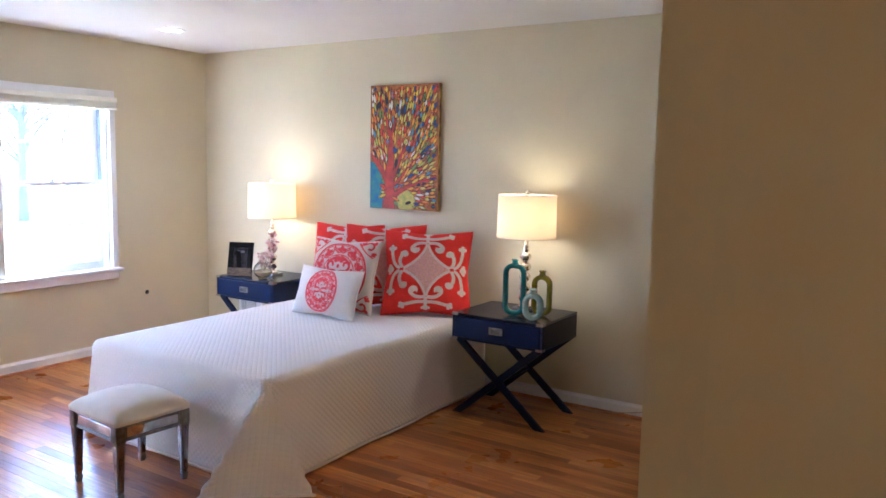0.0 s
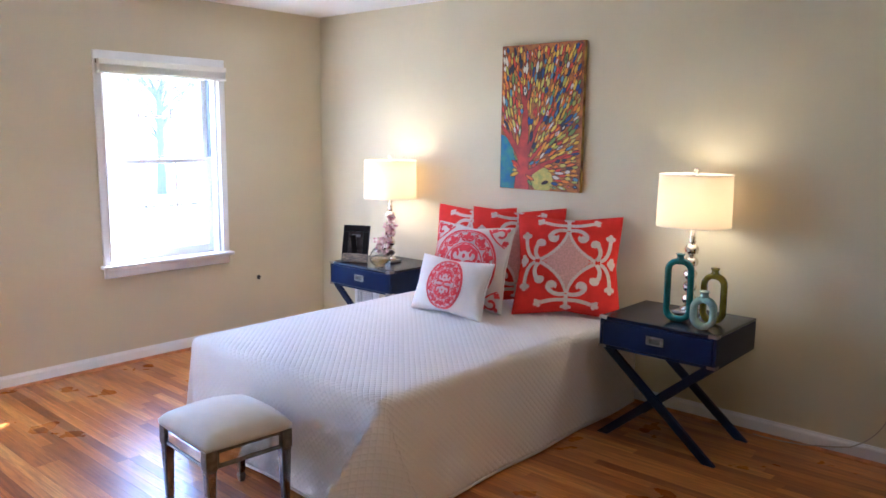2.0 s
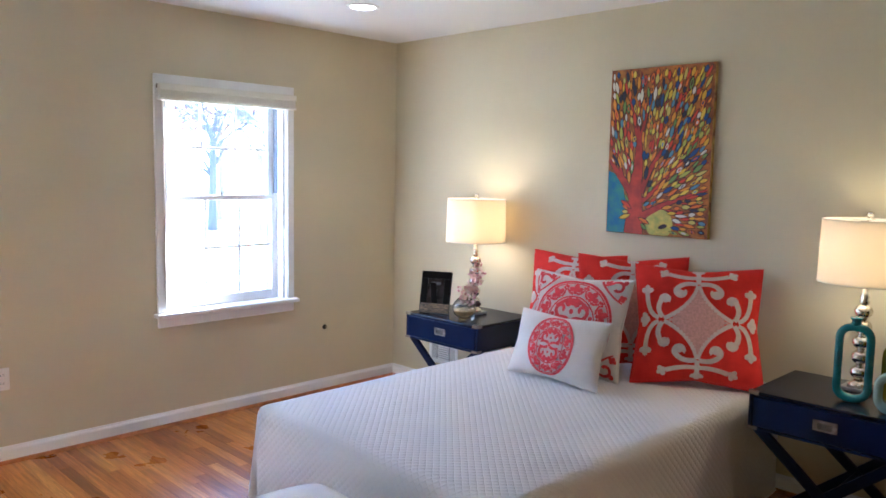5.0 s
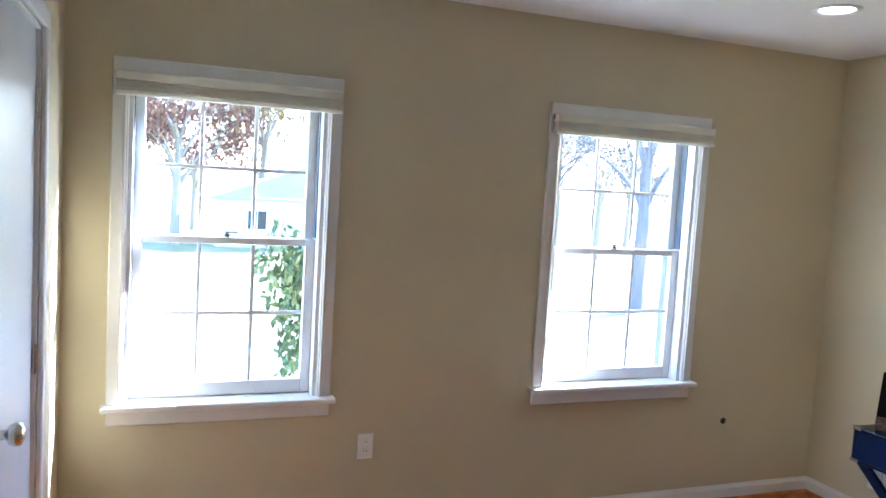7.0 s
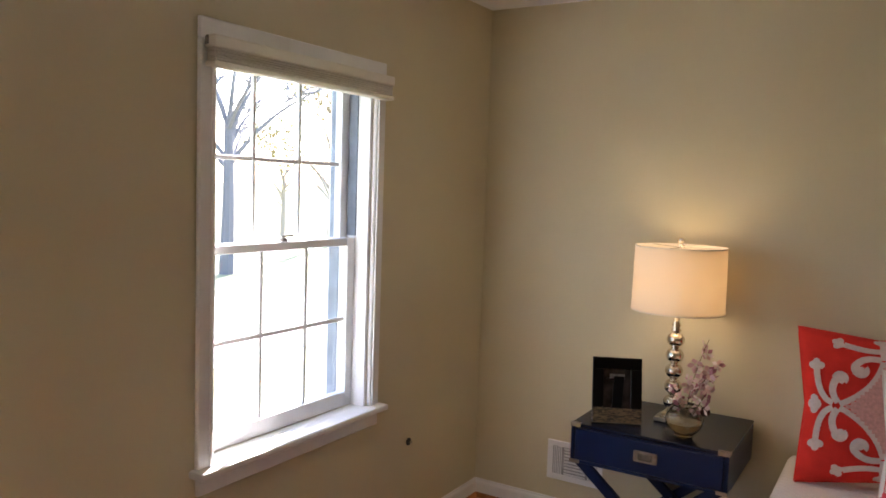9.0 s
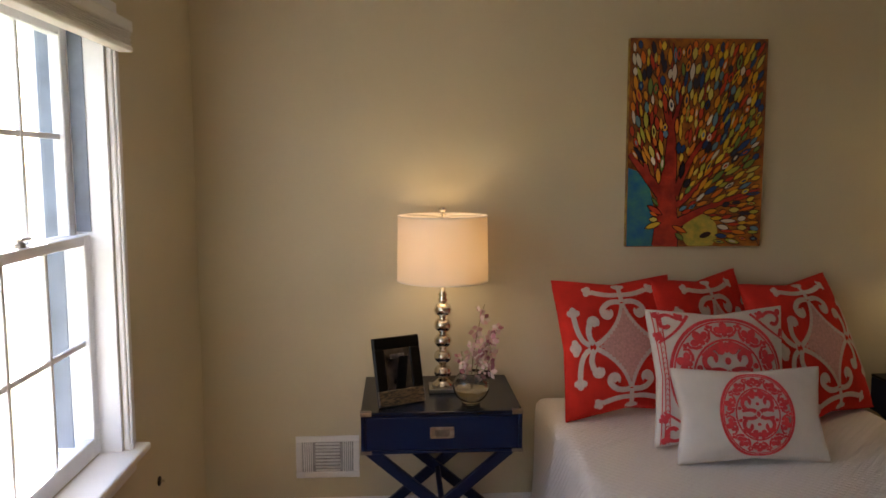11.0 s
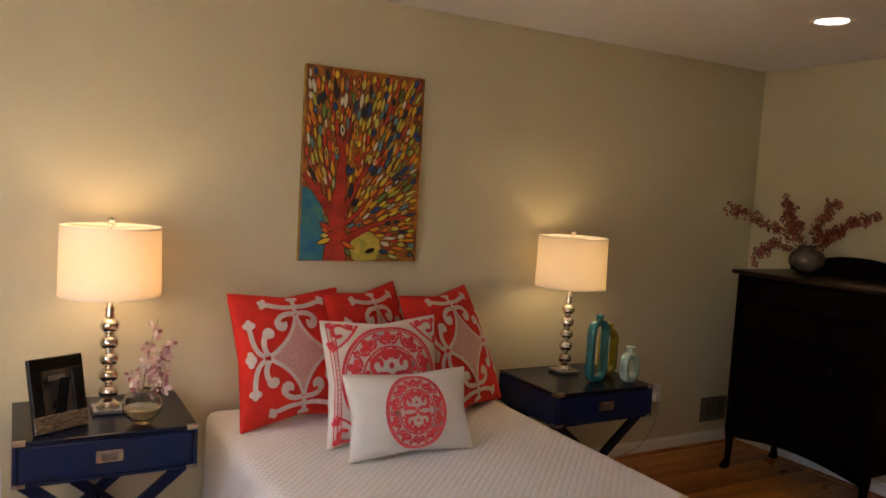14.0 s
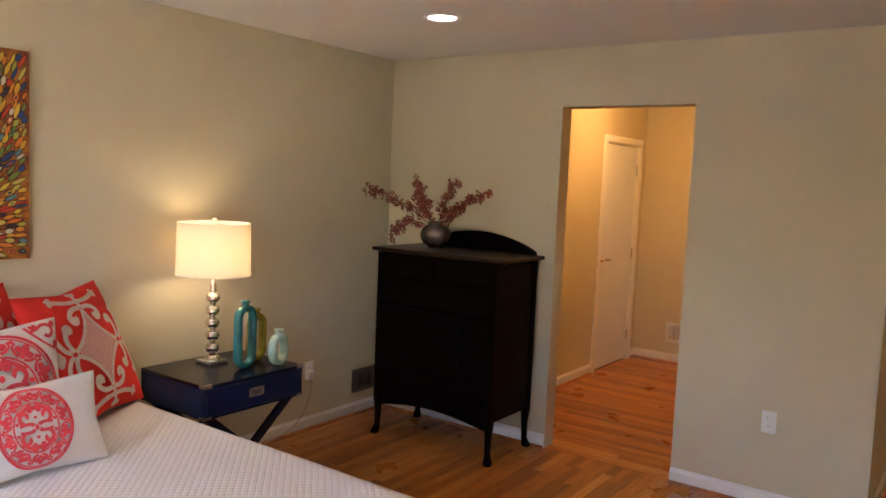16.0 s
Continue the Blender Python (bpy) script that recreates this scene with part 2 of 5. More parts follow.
BULB = emitter("bulb_glass", (1.0, 0.78, 0.45), 1.0)


# ---- mesh helpers ----
def link_mesh(name, bm, material, smooth=False):
    me = bpy.data.meshes.new(name)
    bm.normal_update()
    bm.to_mesh(me)
    bm.free()
    for m in material if isinstance(material, (list, tuple)) else (material,):
        me.materials.append(m)
    if smooth:
        for p in me.polygons:
            p.use_smooth = True
    return me


def part(name, bm, material, parent, label="", smooth=False, m=None, kind=""):
    ob = new(name, link_mesh(name, bm, material, smooth))
    if m is not None:
        ob.matrix_basis = m
    ob.parent = parent
    return tagged(ob, label, kind=kind)


def thing(name, m, label, category, group="", kind=""):
    ob = new(name)
    ob.empty_display_size = 0.1
    ob.matrix_basis = m
    return tagged(ob, label, category, group, kind)


def solid(name, bm, material, label, category, group="", kind="", smooth=False, m=None):
    ob = new(name, link_mesh(name, bm, material, smooth))
    if m is not None:
        ob.matrix_basis = m
    return tagged(ob, label, category, group, kind)


def box(bm, a, b, bevel=0.0, m=None, seg=1):
    lo = [min(p, q) for p, q in zip(a, b)]
    hi = [max(p, q) for p, q in zip(a, b)]
    v = [bm.verts.new((hi[0] if i & 1 else lo[0], hi[1] if i & 2 else lo[1], hi[2] if i & 4 else lo[2])) for i in range(8)]
    fs = [bm.faces.new([v[i] for i in f]) for f in ((0, 2, 3, 1), (4, 5, 7, 6), (0, 1, 5, 4), (2, 6, 7, 3), (0, 4, 6, 2), (1, 3, 7, 5))]
    made = v
    if bevel:
        es = list({e for f in fs for e in f.edges})
        r = bmesh.ops.bevel(bm, geom=es, offset=bevel, segments=seg, affect="EDGES", profile=0.5)
        made = list({w for f in r["faces"] for w in f.verts} | {w for w in v if w.is_valid})
    if m is not None:
        bmesh.ops.transform(bm, matrix=m, verts=made)
    return bm


def B(a, b, bevel=0.0, m=None, seg=1):
    return box(bmesh.new(), a, b, bevel, m, seg)


def lathe(bm, profile, n=32, centre=(0, 0, 0), close=True):
    rings = []
    for r, z in profile:
        rings.append([bm.verts.new((centre[0] + r * math.cos(2 * math.pi * i / n), centre[1] + r * math.sin(2 * math.pi * i / n), centre[2] + z)) for i in range(n)])
    for a, b in zip(rings, rings[1:]):
        for i in range(n):
            bm.faces.new((a[i], a[(i + 1) % n], b[(i + 1) % n], b[i]))
    if close:
        bm.faces.new(rings[0][::-1])
        bm.faces.new(rings[-1])
    return bm


def tube(bm, pts, r0, r1=None, n=8):
    """A round rod along points, its radius running from r0 to r1."""
    r1 = r0 if r1 is None else r1
    pts = [Vector(p) for p in pts]
    rings = []
    up = Vector((0.13, 0.21, 0.97))
    for i, p in enumerate(pts):
        d = (pts[min(i + 1, len(pts) - 1)] - pts[max(i - 1, 0)]).normalized()
        s = d.cross(up)
        if s.length < 0.05:
            s = d.cross(Vector((1, 0, 0)))
        s.normalize()
        t = s.cross(d)
        r = r0 + (r1 - r0) * i / max(1, len(pts) - 1)
        rings.append([bm.verts.new(p + r * (math.cos(2 * math.pi * k / n) * s + math.sin(2 * math.pi * k / n) * t)) for k in range(n)])
    for a, b in zip(rings, rings[1:]):
        for k in range(n):
            bm.faces.new((a[k], b[k], b[(k + 1) % n], a[(k + 1) % n]))
    bm.faces.new(rings[0])
    bm.faces.new(rings[-1][::-1])
    return bm


def bezier(p0, p1, p2, n=12):
    p0, p1, p2 = Vector(p0), Vector(p1), Vector(p2)
    return [(1 - t) ** 2 * p0 + 2 * t * (1 - t) * p1 + t * t * p2 for t in (i / n for i in range(n + 1))]


def panel(bm, length, height, depth, holes):
    """A wall slab along x, 0 to depth thick in y, with openings (x0, z0, x1, z1) through it."""
    xs = sorted({0.0, length, *(h[0] for h in holes), *(h[2] for h in holes)})
    for a, b in zip(xs, xs[1:]):
        mid = (a + b) / 2
        z = 0.0
        for h in sorted((h for h in holes if h[0] < mid < h[2]), key=lambda h: h[1]):
            if h[1] > z:
                box(bm, (a, 0, z), (b, depth, h[1]))
            z = h[3]
        if z < height:
            box(bm, (a, 0, z), (b, depth, height))
    bmesh.ops.remove_doubles(bm, verts=bm.verts, dist=1e-5)
    return bm


def base_profile(bm, length):
    """Baseboard with an eased cap; its back lies on y = 0 and it stands out towards -y."""
    prof = [(0, 0.0), (-0.013, 0.0), (-0.013, 0.066), (-0.010, 0.074), (-0.006, 0.078), (-0.004, 0.088), (0, 0.088)]
    a = [bm.verts.new((0, y - 0.0005, z + 0.001)) for y, z in prof]
    b = [bm.verts.new((length, y - 0.0005, z + 0.001)) for y, z in prof]
    k = len(prof)
    for i in range(k):
        bm.faces.new((a[i], a[(i + 1) % k], b[(i + 1) % k], b[i]))
    bm.faces.new(a[::-1])
    bm.faces.new(b)
    return bm


def shoe_profile(bm, length):
    prof = [(-0.0137, 0)] + [(-0.0137 - 0.016 * math.cos(t), 0.018 * math.sin(t)) for t in (0, 0.5, 1.0, 1.57)]
    a = [bm.verts.new((0, y, z + 0.001)) for y, z in prof]
    b = [bm.verts.new((length, y, z + 0.001)) for y, z in prof]
    k = len(prof)
    for i in range(k):
        bm.faces.new((a[i], a[(i + 1) % k], b[(i + 1) % k], b[i]))
    bm.faces.new(a[::-1])
    bm.faces.new(b)
    return bm
# ---- the large structure ----
H = 2.44
EAST_X = 4.94
WALLS = {
    "wall_north": (pose(-0.2, 0, 0), 5.26, 0.12, []),
    "wall_west": (pose(0, -3.995, 0, 0, 0, 90), 3.995, 0.20, [(0.350, 0.68, 1.127, 1.985), (2.24, 0.68, 3.045, 1.985)]),
    "wall_east": (pose(EAST_X, 0, 0, 0, 0, -90), 3.075, 0.12, [(1.315, 0.0, 2.108, 2.095)]),
    "wall_south": (pose(3.6, -3.875, 0, 0, 0, 180), 3.8, 0.12, [(2.22, 0.0, 2.98, 2.03)]),
    "wall_entry_north": (pose(EAST_X + 0.12, -3.075, 0), 2.21, 0.12, []),
    "wall_entry_east": (pose(7.15, -3.075, 0, 0, 0, -90), 2.625, 0.12, []),
    "wall_entry_south": (pose(7.27, -5.7, 0, 0, 0, 180), 3.79, 0.12, []),
    "wall_entry_west": (pose(3.6, -5.7, 0, 0, 0, 90), 1.705, 0.12, []),
    "wall_hall_north": (pose(EAST_X + 0.12, -0.70, 0), 2.96, 0.12, [(1.92, 0.0, 2.67, 2.03)]),
    "wall_hall_east": (pose(7.90, -0.70, 0, 0, 0, -90), 1.50, 0.12, []),
    "wall_hall_south": (pose(8.02, -2.20, 0, 0, 0, 180), 2.96, 0.12, []),
}
for name, (m, length, depth, holes) in WALLS.items():
    solid(name, panel(bmesh.new(), length, H, depth, holes), WALL, "matte beige painted wall", "wall", kind="structure", m=m)

bm = bmesh.new()
box(bm, (-0.3, -6.0, H), (8.6, 0.2, H + 0.12))
solid("ceiling", bm, CEIL, "flat white painted ceiling", "ceiling", kind="structure")

BOARDS = (
    ("wall_north", 0.2, 5.14), ("wall_west", 0.12, 3.995), ("wall_east", 0.0, 1.315), ("wall_east", 2.108, 3.075),
    ("wall_south", 0.0, 2.155), ("wall_south", 3.045, 3.6), ("wall_entry_north", 0.0, 2.09), ("wall_entry_east", 0.0, 2.625),
    ("wall_hall_north", 0.0, 1.855), ("wall_hall_north", 2.735, 2.84), ("wall_hall_east", 0.0, 1.50), ("wall_hall_south", 0.12, 2.96),
)
for wall, a, b in BOARDS:
    m = WALLS[wall][0] @ pose(a, 0, 0)
    solid("baseboard", base_profile(bmesh.new(), b - a), TRIM, "white painted wooden baseboard along the wall", "baseboard", kind="structure", m=m)
    solid("trim", shoe_profile(bmesh.new(), b - a), SHOE, "stained oak shoe moulding at the floor", "trim", kind="structure", m=m)
# returns of the baseboard inside the open doorway
for u, s in ((1.315, 1), (2.108, -1)):
    m = WALLS["wall_east"][0] @ pose(u, 0.118, 0, 0, 0, -90) if s > 0 else WALLS["wall_east"][0] @ pose(u, 0.002, 0, 0, 0, 90)
    bm = base_profile(bmesh.new(), 0.116)
    solid("baseboard", bm, TRIM, "white painted baseboard return in the doorway", "baseboard", kind="structure", m=m)


def sash(parent, w, z0, z1, y0, bottom, top):
    """One glazed sash with three by two lights; w is its full width, centred on x = 0."""
    d, st = 0.034, 0.042
    s = part("sash", B((-w / 2, y0, z0), (-w / 2 + st, y0 + d, z1), 0.003), VINYL, parent)
    part("stile", B((w / 2 - st, y0, z0), (w / 2, y0 + d, z1), 0.003), VINYL, s)
    part("bottom_rail", B((-w / 2 + st, y0 + 0.001, z0), (w / 2 - st, y0 + d - 0.001, z0 + bottom), 0.003), VINYL, s)
    part("top_rail", B((-w / 2 + st, y0 + 0.001, z1 - top), (w / 2 - st, y0 + d - 0.001, z1), 0.003), VINYL, s)
    gx0, gx1, gz0, gz1 = -w / 2 + st, w / 2 - st, z0 + bottom, z1 - top
    for i in (1, 2):
        x = gx0 + (gx1 - gx0) * i / 3
        part("muntin", B((x - 0.008, y0 + 0.010, gz0), (x + 0.008, y0 + 0.024, gz1), 0.002), VINYL, s)
    zm = (gz0 + gz1) / 2
    part("muntin", B((gx0, y0 + 0.0115, zm - 0.008), (gx1, y0 + 0.0225, zm + 0.008), 0.002), VINYL, s)
    for i in range(3):
        for k in range(2):
            xa, xb = gx0 + (gx1 - gx0) * i / 3, gx0 + (gx1 - gx0) * (i + 1) / 3
            za, zb = (gz0, zm) if k == 0 else (zm, gz1)
            p = part("pane", B((xa + 0.008, y0 + 0.015, za + 0.008), (xb - 0.008, y0 + 0.019, zb - 0.008)), PANE, s)
            p.visible_shadow = False
    return s


def window(name, y0, y1, hook_right):
    """A double-hung window in the west wall between y0 and y1, with casing, stool and apron."""
    w, za, zb, cw = y1 - y0, 0.68, 1.985, 0.062
    win = thing(name, pose(0, (y0 + y1) / 2, 0, 0, 0, 90), "white double-hung window with grilles, closed", "window", kind="structure")
    for s in (-1, 1):
        part("casing", B((s * w / 2, -0.018, za), (s * (w / 2 + cw), 0.0, zb), 0.004), TRIM, win)
        part("casing_bead", B((s * (w / 2 + 0.008), -0.026, za), (s * (w / 2 + 0.020), -0.018, zb), 0.003), TRIM, win)
        part("jamb", B((s * w / 2, 0.0, za), (s * (w / 2 - 0.016), 0.198, zb)), VINYL, win)
        # thin strips coloured as the jamb's shaded reveal
        part("jamb_track", B((s * (w / 2 - 0.016), 0.058, 1.366), (s * (w / 2 - 0.021), 0.100, zb - 0.018)), SHADED_TRACK, win, "sash track coloured grey-blue to stand in for shade")
        part("jamb_track", B((s * (w / 2 - 0.016), 0.142, za + 0.02), (s * (w / 2 - 0.021), 0.190, zb - 0.018)), SHADED_TRACK, win, "sash track coloured grey-blue to stand in for shade")
    part("head_casing", B((-w / 2 - cw, -0.0185, zb), (w / 2 + cw, 0.0, zb + cw), 0.004), TRIM, win)
    part("head_jamb", B((-w / 2 + 0.016, 0.0, zb - 0.016), (w / 2 - 0.016, 0.198, zb)), VINYL, win)
    part("window_sill", B((-w / 2 - cw - 0.018, -0.058, za - 0.024), (w / 2 + cw + 0.018, 0.07, za + 0.001), 0.007, seg=2), TRIM, win)
    part("outer_sill", B((-w / 2 + 0.001, 0.071, za - 0.03), (w / 2 - 0.001, 0.26, za + 0.006), 0.004), VINYL, win)
    part("apron", B((-w / 2 - cw + 0.002, -0.017, za - 0.086), (w / 2 + cw - 0.002, 0.0, za - 0.024), 0.004), TRIM, win)
    sash(win, w - 0.034, za + 0.004, 1.358, 0.062, 0.058, 0.030)
    sash(win, w - 0.034, 1.328, zb - 0.018, 0.104, 0.030, 0.036)
    bm = bmesh.new()
    lathe(bm, [(0.014, 0), (0.014, 0.010), (0.007, 0.014), (0.007, 0.018)], 14, (0, 0.082, 1.358))
    box(bm, (-0.008, 0.072, 1.374), (0.045, 0.086, 1.381), 0.002)
    part("sash_lock", bm, PEWTER, win, "metal sash lock")
    hook = bmesh.new()
    hx = (w / 2 + 0.045) * (1 if hook_right else -1)
    lathe(hook, [(0.010, 0), (0.010, 0.02), (0.006, 0.026)], 12, (hx, -0.03, 1.965))
    part("bracket", hook, PEWTER, win, "small dark shade bracket")
    # the drawn-up cellular shade hangs on the casing
    sh = thing("window_shade", pose(0, (y0 + y1) / 2, 0, 0, 0, 90), "cream cellular window shade drawn up under the head casing", "window shade", "raised window shades")
    ww = w / 2 + cw - 0.012
    part("head_rail", B((-ww, -0.068, 1.955), (ww, -0.020, 1.992), 0.006, seg=2), SHADE_CLOTH, sh)
    for i in range(5):
        z = 1.918 + i * 0.0073
        part("cell", B((-ww + 0.004, -0.064 + 0.003 * (i % 2), z), (ww - 0.004, -0.024, z + 0.0068), 0.003), SHADE_CLOTH, sh)
    part("bottom_rail", B((-ww, -0.066, 1.900), (ww, -0.022, 1.917), 0.005, seg=2), SHADE_CLOTH, sh)
    return win


SHADE_CLOTH = shade_cloth("cellular_cloth", (0.84, 0.82, 0.77), 0.40, (0.98, 0.92))
window("window_1", -3.645, -2.868, True)
window("window_2", -1.755, -0.950, False)


def flush_door(name, m, width, height, knob_left, label, lever=False):
    """A closed flush door seen from its face: slab, jambs, casing, hinges, handle. x from 0 to width, face at y = 0."""
    d = thing(name, m, label, "door", kind="structure")
    part("leaf", B((0.013, 0.012, 0.012), (width - 0.013, 0.048, height - 0.013), 0.002), DOORW, d)
    for a, b in ((0, 0.010), (width - 0.010, width)):
        part("jamb", B((a, -0.0005, 0), (b, 0.118, height)), TRIM, d)
    part("head_jamb", B((0.010, 0, height - 0.010), (width - 0.010, 0.118, height)), TRIM, d)
    # added dark strip: keeps light out and paints the gap's shade
    part("gap_strip", B((0.010, 0.050, 0), (width - 0.010, 0.062, 0.03)), DARKSLOT, d, "dark strip standing in for the shaded gap under the leaf")
    for a, b in ((-0.060, -0.001), (width + 0.001, width + 0.060)):
        part("casing", B((a, -0.018, 0.002), (b, -0.0005, height), 0.004), TRIM, d)
    part("head_casing", B((-0.060, -0.0185, height), (width + 0.060, -0.0005, height + 0.058), 0.004), TRIM, d)
    hx = width - 0.012 if knob_left else 0.012
    for z in (0.25, 1.02, 1.80):
        bm = bmesh.new()
        lathe(bm, [(0.006, -0.045), (0.006, 0.045)], 10, (hx, 0.004, z))
        part("hinge", bm, CHROME, d, "metal butt hinge")
    kx = 0.075 if knob_left else width - 0.075
    hd = bmesh.new()
    turn = pose(kx, 0.012, 1.0, 90, 0, 0)
    lathe(hd, [(0.030, 0), (0.030, 0.006), (0.012, 0.010), (0.012, 0.040)] + ([(0.012, 0.052)] if lever else [(0.022, 0.046), (0.028, 0.058), (0.025, 0.072), (0.012, 0.078)]), 20)
    bmesh.ops.transform(hd, matrix=turn, verts=hd.verts)
    if lever:
        tube(hd, [(kx, -0.036, 1.0), (kx + (0.06 if knob_left else -0.06), -0.040, 1.0), (kx + (0.11 if knob_left else -0.11), -0.034, 0.996)], 0.009, 0.007, 10)
    part("door_handle", hd, CHROME, d, "brushed nickel door handle", smooth=True)
    return d


flush_door("door_1", WALLS["wall_south"][0] @ pose(2.22, 0, 0), 0.76, 2.03, True, "closed white flush door in the corner by the window")
flush_door("door_2", WALLS["wall_hall_north"][0] @ pose(1.92, 0, 0), 0.75, 2.03, True, "closed white flush door in the hallway", lever=True)


# unseen slab added behind the hallway door so no sun leaks round the leaf
solid("leak_block", B((6.80, -0.579, -0.014), (7.90, -0.50, H)), WALL, "unseen added slab that blocks light behind the hallway door", "wall", kind="structure")


# ---- fixtures ----
def downlight(place):
    d = thing("ceiling_light", pose(*place), "round recessed ceiling light with a white trim, switched on", "ceiling light", "recessed ceiling lights")
    bm = bmesh.new()
    lathe(bm, [(0.066, 0.0), (0.066, -0.002), (0.078, -0.008), (0.094, -0.006), (0.097, 0.0)], 40, close=False)
    part("trim_ring", bm, TRIM, d, smooth=True)
    bm = bmesh.new()
    lathe(bm, [(0.0655, -0.001), (0.0655, -0.003), (0.03, -0.004)], 32)
    part("lens", bm, DIFFUSER, d, "glowing lens")


downlight((0.79, -0.95, H))
downlight((3.94, -1.13, H))


def wall_plate(m, label, slots):
    p = thing("electrical_outlet", m, label, "outlet", "wall outlets")
    part("plate", B((-0.036, -0.006, -0.058), (0.036, 0, 0.058), 0.003, seg=2), PLASTIC, p)
    for z in (-0.021, 0.021):
        part("receptacle", B((-0.017, -0.009, z - 0.015), (0.017, -0.006, z + 0.015), 0.003), PLASTIC, p)
        if slots:
            for x in (-0.006, 0.006):
                part("slot", B((x - 0.001, -0.0095, z - 0.004), (x + 0.001, -0.009, z + 0.006)), DARKSLOT, p)
    return p


wall_plate(pose(0, -2.631, 0.440, 0, 0, 90), "white duplex outlet low on the beige wall", True)
wall_plate(WALLS["wall_east"][0] @ pose(2.602, 0, 0.455), "white duplex outlet beside the open doorway", True)
wall_plate(pose(4.200, 0, 0.385), "white duplex outlet with a plug pushed in", True)
plug = thing("plug_adapter", pose(4.185, -0.009, 0.366), "white lamp plug in the outlet", "plug")
part("body", B((-0.024, -0.034, -0.028), (0.024, 0, 0.024), 0.006, seg=2), PLASTIC, plug)
bm = bmesh.new()
tube(bm, bezier((0, -0.03, -0.028), (-0.01, -0.05, -0.2), (-0.16, -0.05, -0.29)) + bezier((-0.16, -0.05, -0.29), (-0.40, -0.08, -0.352), (-0.62, -0.05, -0.350))[1:], 0.0028)
part("cord", bm, CORD, plug, "thin lamp cord")

hole = thing("cable_hole", pose(0, -0.632, 0.447, 0, 0, 90), "small dark cable jack in the wall", "cable jack")
bm = bmesh.new()
lathe(bm, [(0.017, 0), (0.017, 0.004), (0.012, 0.006)], 20)
bmesh.ops.transform(bm, matrix=pose(0, 0, 0, 90), verts=bm.verts)
part("collar", bm, DARKSLOT, hole)
bm = bmesh.new()
lathe(bm, [(0.005, 0.0062), (0.005, 0.018)], 12)
bmesh.ops.transform(bm, matrix=pose(0, 0, 0, 90), verts=bm.verts)
part("pin", bm, CHROME, hole)


def wall_vent(m, w, h, label, paint=TRIM, slot=(0.42, 0.42, 0.42)):
    v = thing("wall_vent", m, label, "vent", "wall vents")
    # no duct is built: the shade between the slats is this sheet's colour
    duct = mat("duct_shade", slot, 0.8, vary=0.2, scale=30)
    for a, b in (((-w / 2, -0.008, -h / 2), (w / 2, 0, -h / 2 + 0.028)), ((-w / 2, -0.008, h / 2 - 0.028), (w / 2, 0, h / 2)),
                 ((-w / 2, -0.0075, -h / 2 + 0.028), (-w / 2 + 0.028, 0, h / 2 - 0.028)), ((w / 2 - 0.028, -0.0075, -h / 2 + 0.028), (w / 2, 0, h / 2 - 0.028))):
        part("frame_bar", B(a, b, 0.003), paint, v)
    part("backing", B((-w / 2 + 0.026, -0.0012, -h / 2 + 0.026), (w / 2 - 0.026, -0.0004, h / 2 - 0.026)), duct, v, "flat sheet coloured as the shade behind the slats")
    iw, ih = w - 0.056, h - 0.056
    for i in range(9):
        z = -ih / 2 + ih * (i + 0.5) / 9
        part("slat", B((-iw * 0.24, -0.004, -0.0060), (iw * 0.24, -0.0028, 0.0060), m=pose(0, -0.001, z, 25)), paint, v)
    for s in (-1, 1):
        for i in range(5):
            x = s * (iw * 0.28 + iw * 0.2 * (i + 0.5) / 5)
            part("slat", B((-0.003, -0.004, -ih / 2), (0.003, -0.0028, ih / 2), m=pose(x, -0.001, 0, 0, 0, s * 30)), paint, v)
    return v


wall_vent(pose(0.537, 0, 0.278), 0.280, 0.192, "white metal wall register with louvred slats")
wall_vent(WALLS["wall_hall_east"][0] @ pose(0.45, 0, 0.29), 0.26, 0.19, "small metal wall register at the end of the hallway")
# this register's dark brown paints in the shade beside the dresser
wall_vent(pose(4.725, 0, 0.235), 0.24, 0.16, "metal wall register half behind the dresser, coloured dark for the shade there", mat("shaded_register", (0.10, 0.075, 0.05), 0.5, vary=0.2, scale=40), (0.01, 0.01, 0.01))

# ---- outdoors ----
LAWN = mat("dry_lawn", (0.30, 0.29, 0.16), 0.95, scale=0.6, colour2=(0.20, 0.22, 0.09), bump=0.5, bump_scale=20)
DRIVE = mat("concrete_drive", (0.45, 0.44, 0.41), 0.9, vary=0.15, scale=1.5, bump=0.2, bump_scale=40)
SIDING = mat("blue_siding", (0.55, 0.60, 0.66), 0.7, vary=0.08, scale=2)
ROOFING = mat("grey_shingle", (0.34, 0.35, 0.37), 0.9, vary=0.3, scale=12)
BARK = mat("bark", (0.30, 0.27, 0.23), 0.95, vary=0.35, scale=14, bump=0.6, bump_scale=40)
DARK_BARK = mat("grey_bark", (0.15, 0.15, 0.165), 0.95, vary=0.35, scale=14, bump=0.6, bump_scale=40)
LEAF_RUST = island_colours("autumn_leaves", [(0.17, 0.07, 0.05), (0.13, 0.06, 0.05), (0.20, 0.11, 0.05), (0.15, 0.08, 0.06)])
LEAF_YEL = island_colours("yellow_leaves", [(0.22, 0.17, 0.06), (0.17, 0.15, 0.06), (0.13, 0.14, 0.05), (0.22, 0.15, 0.07)])
LEAF_GREEN = island_colours("green_leaves", [(0.07, 0.11, 0.05), (0.10, 0.15, 0.07), (0.16, 0.20, 0.10), (0.05, 0.09, 0.04)])
GROUND_Z = -2.6
bm = bmesh.new()
bmesh.ops.create_grid(bm, x_segments=2, y_segments=2, size=900)
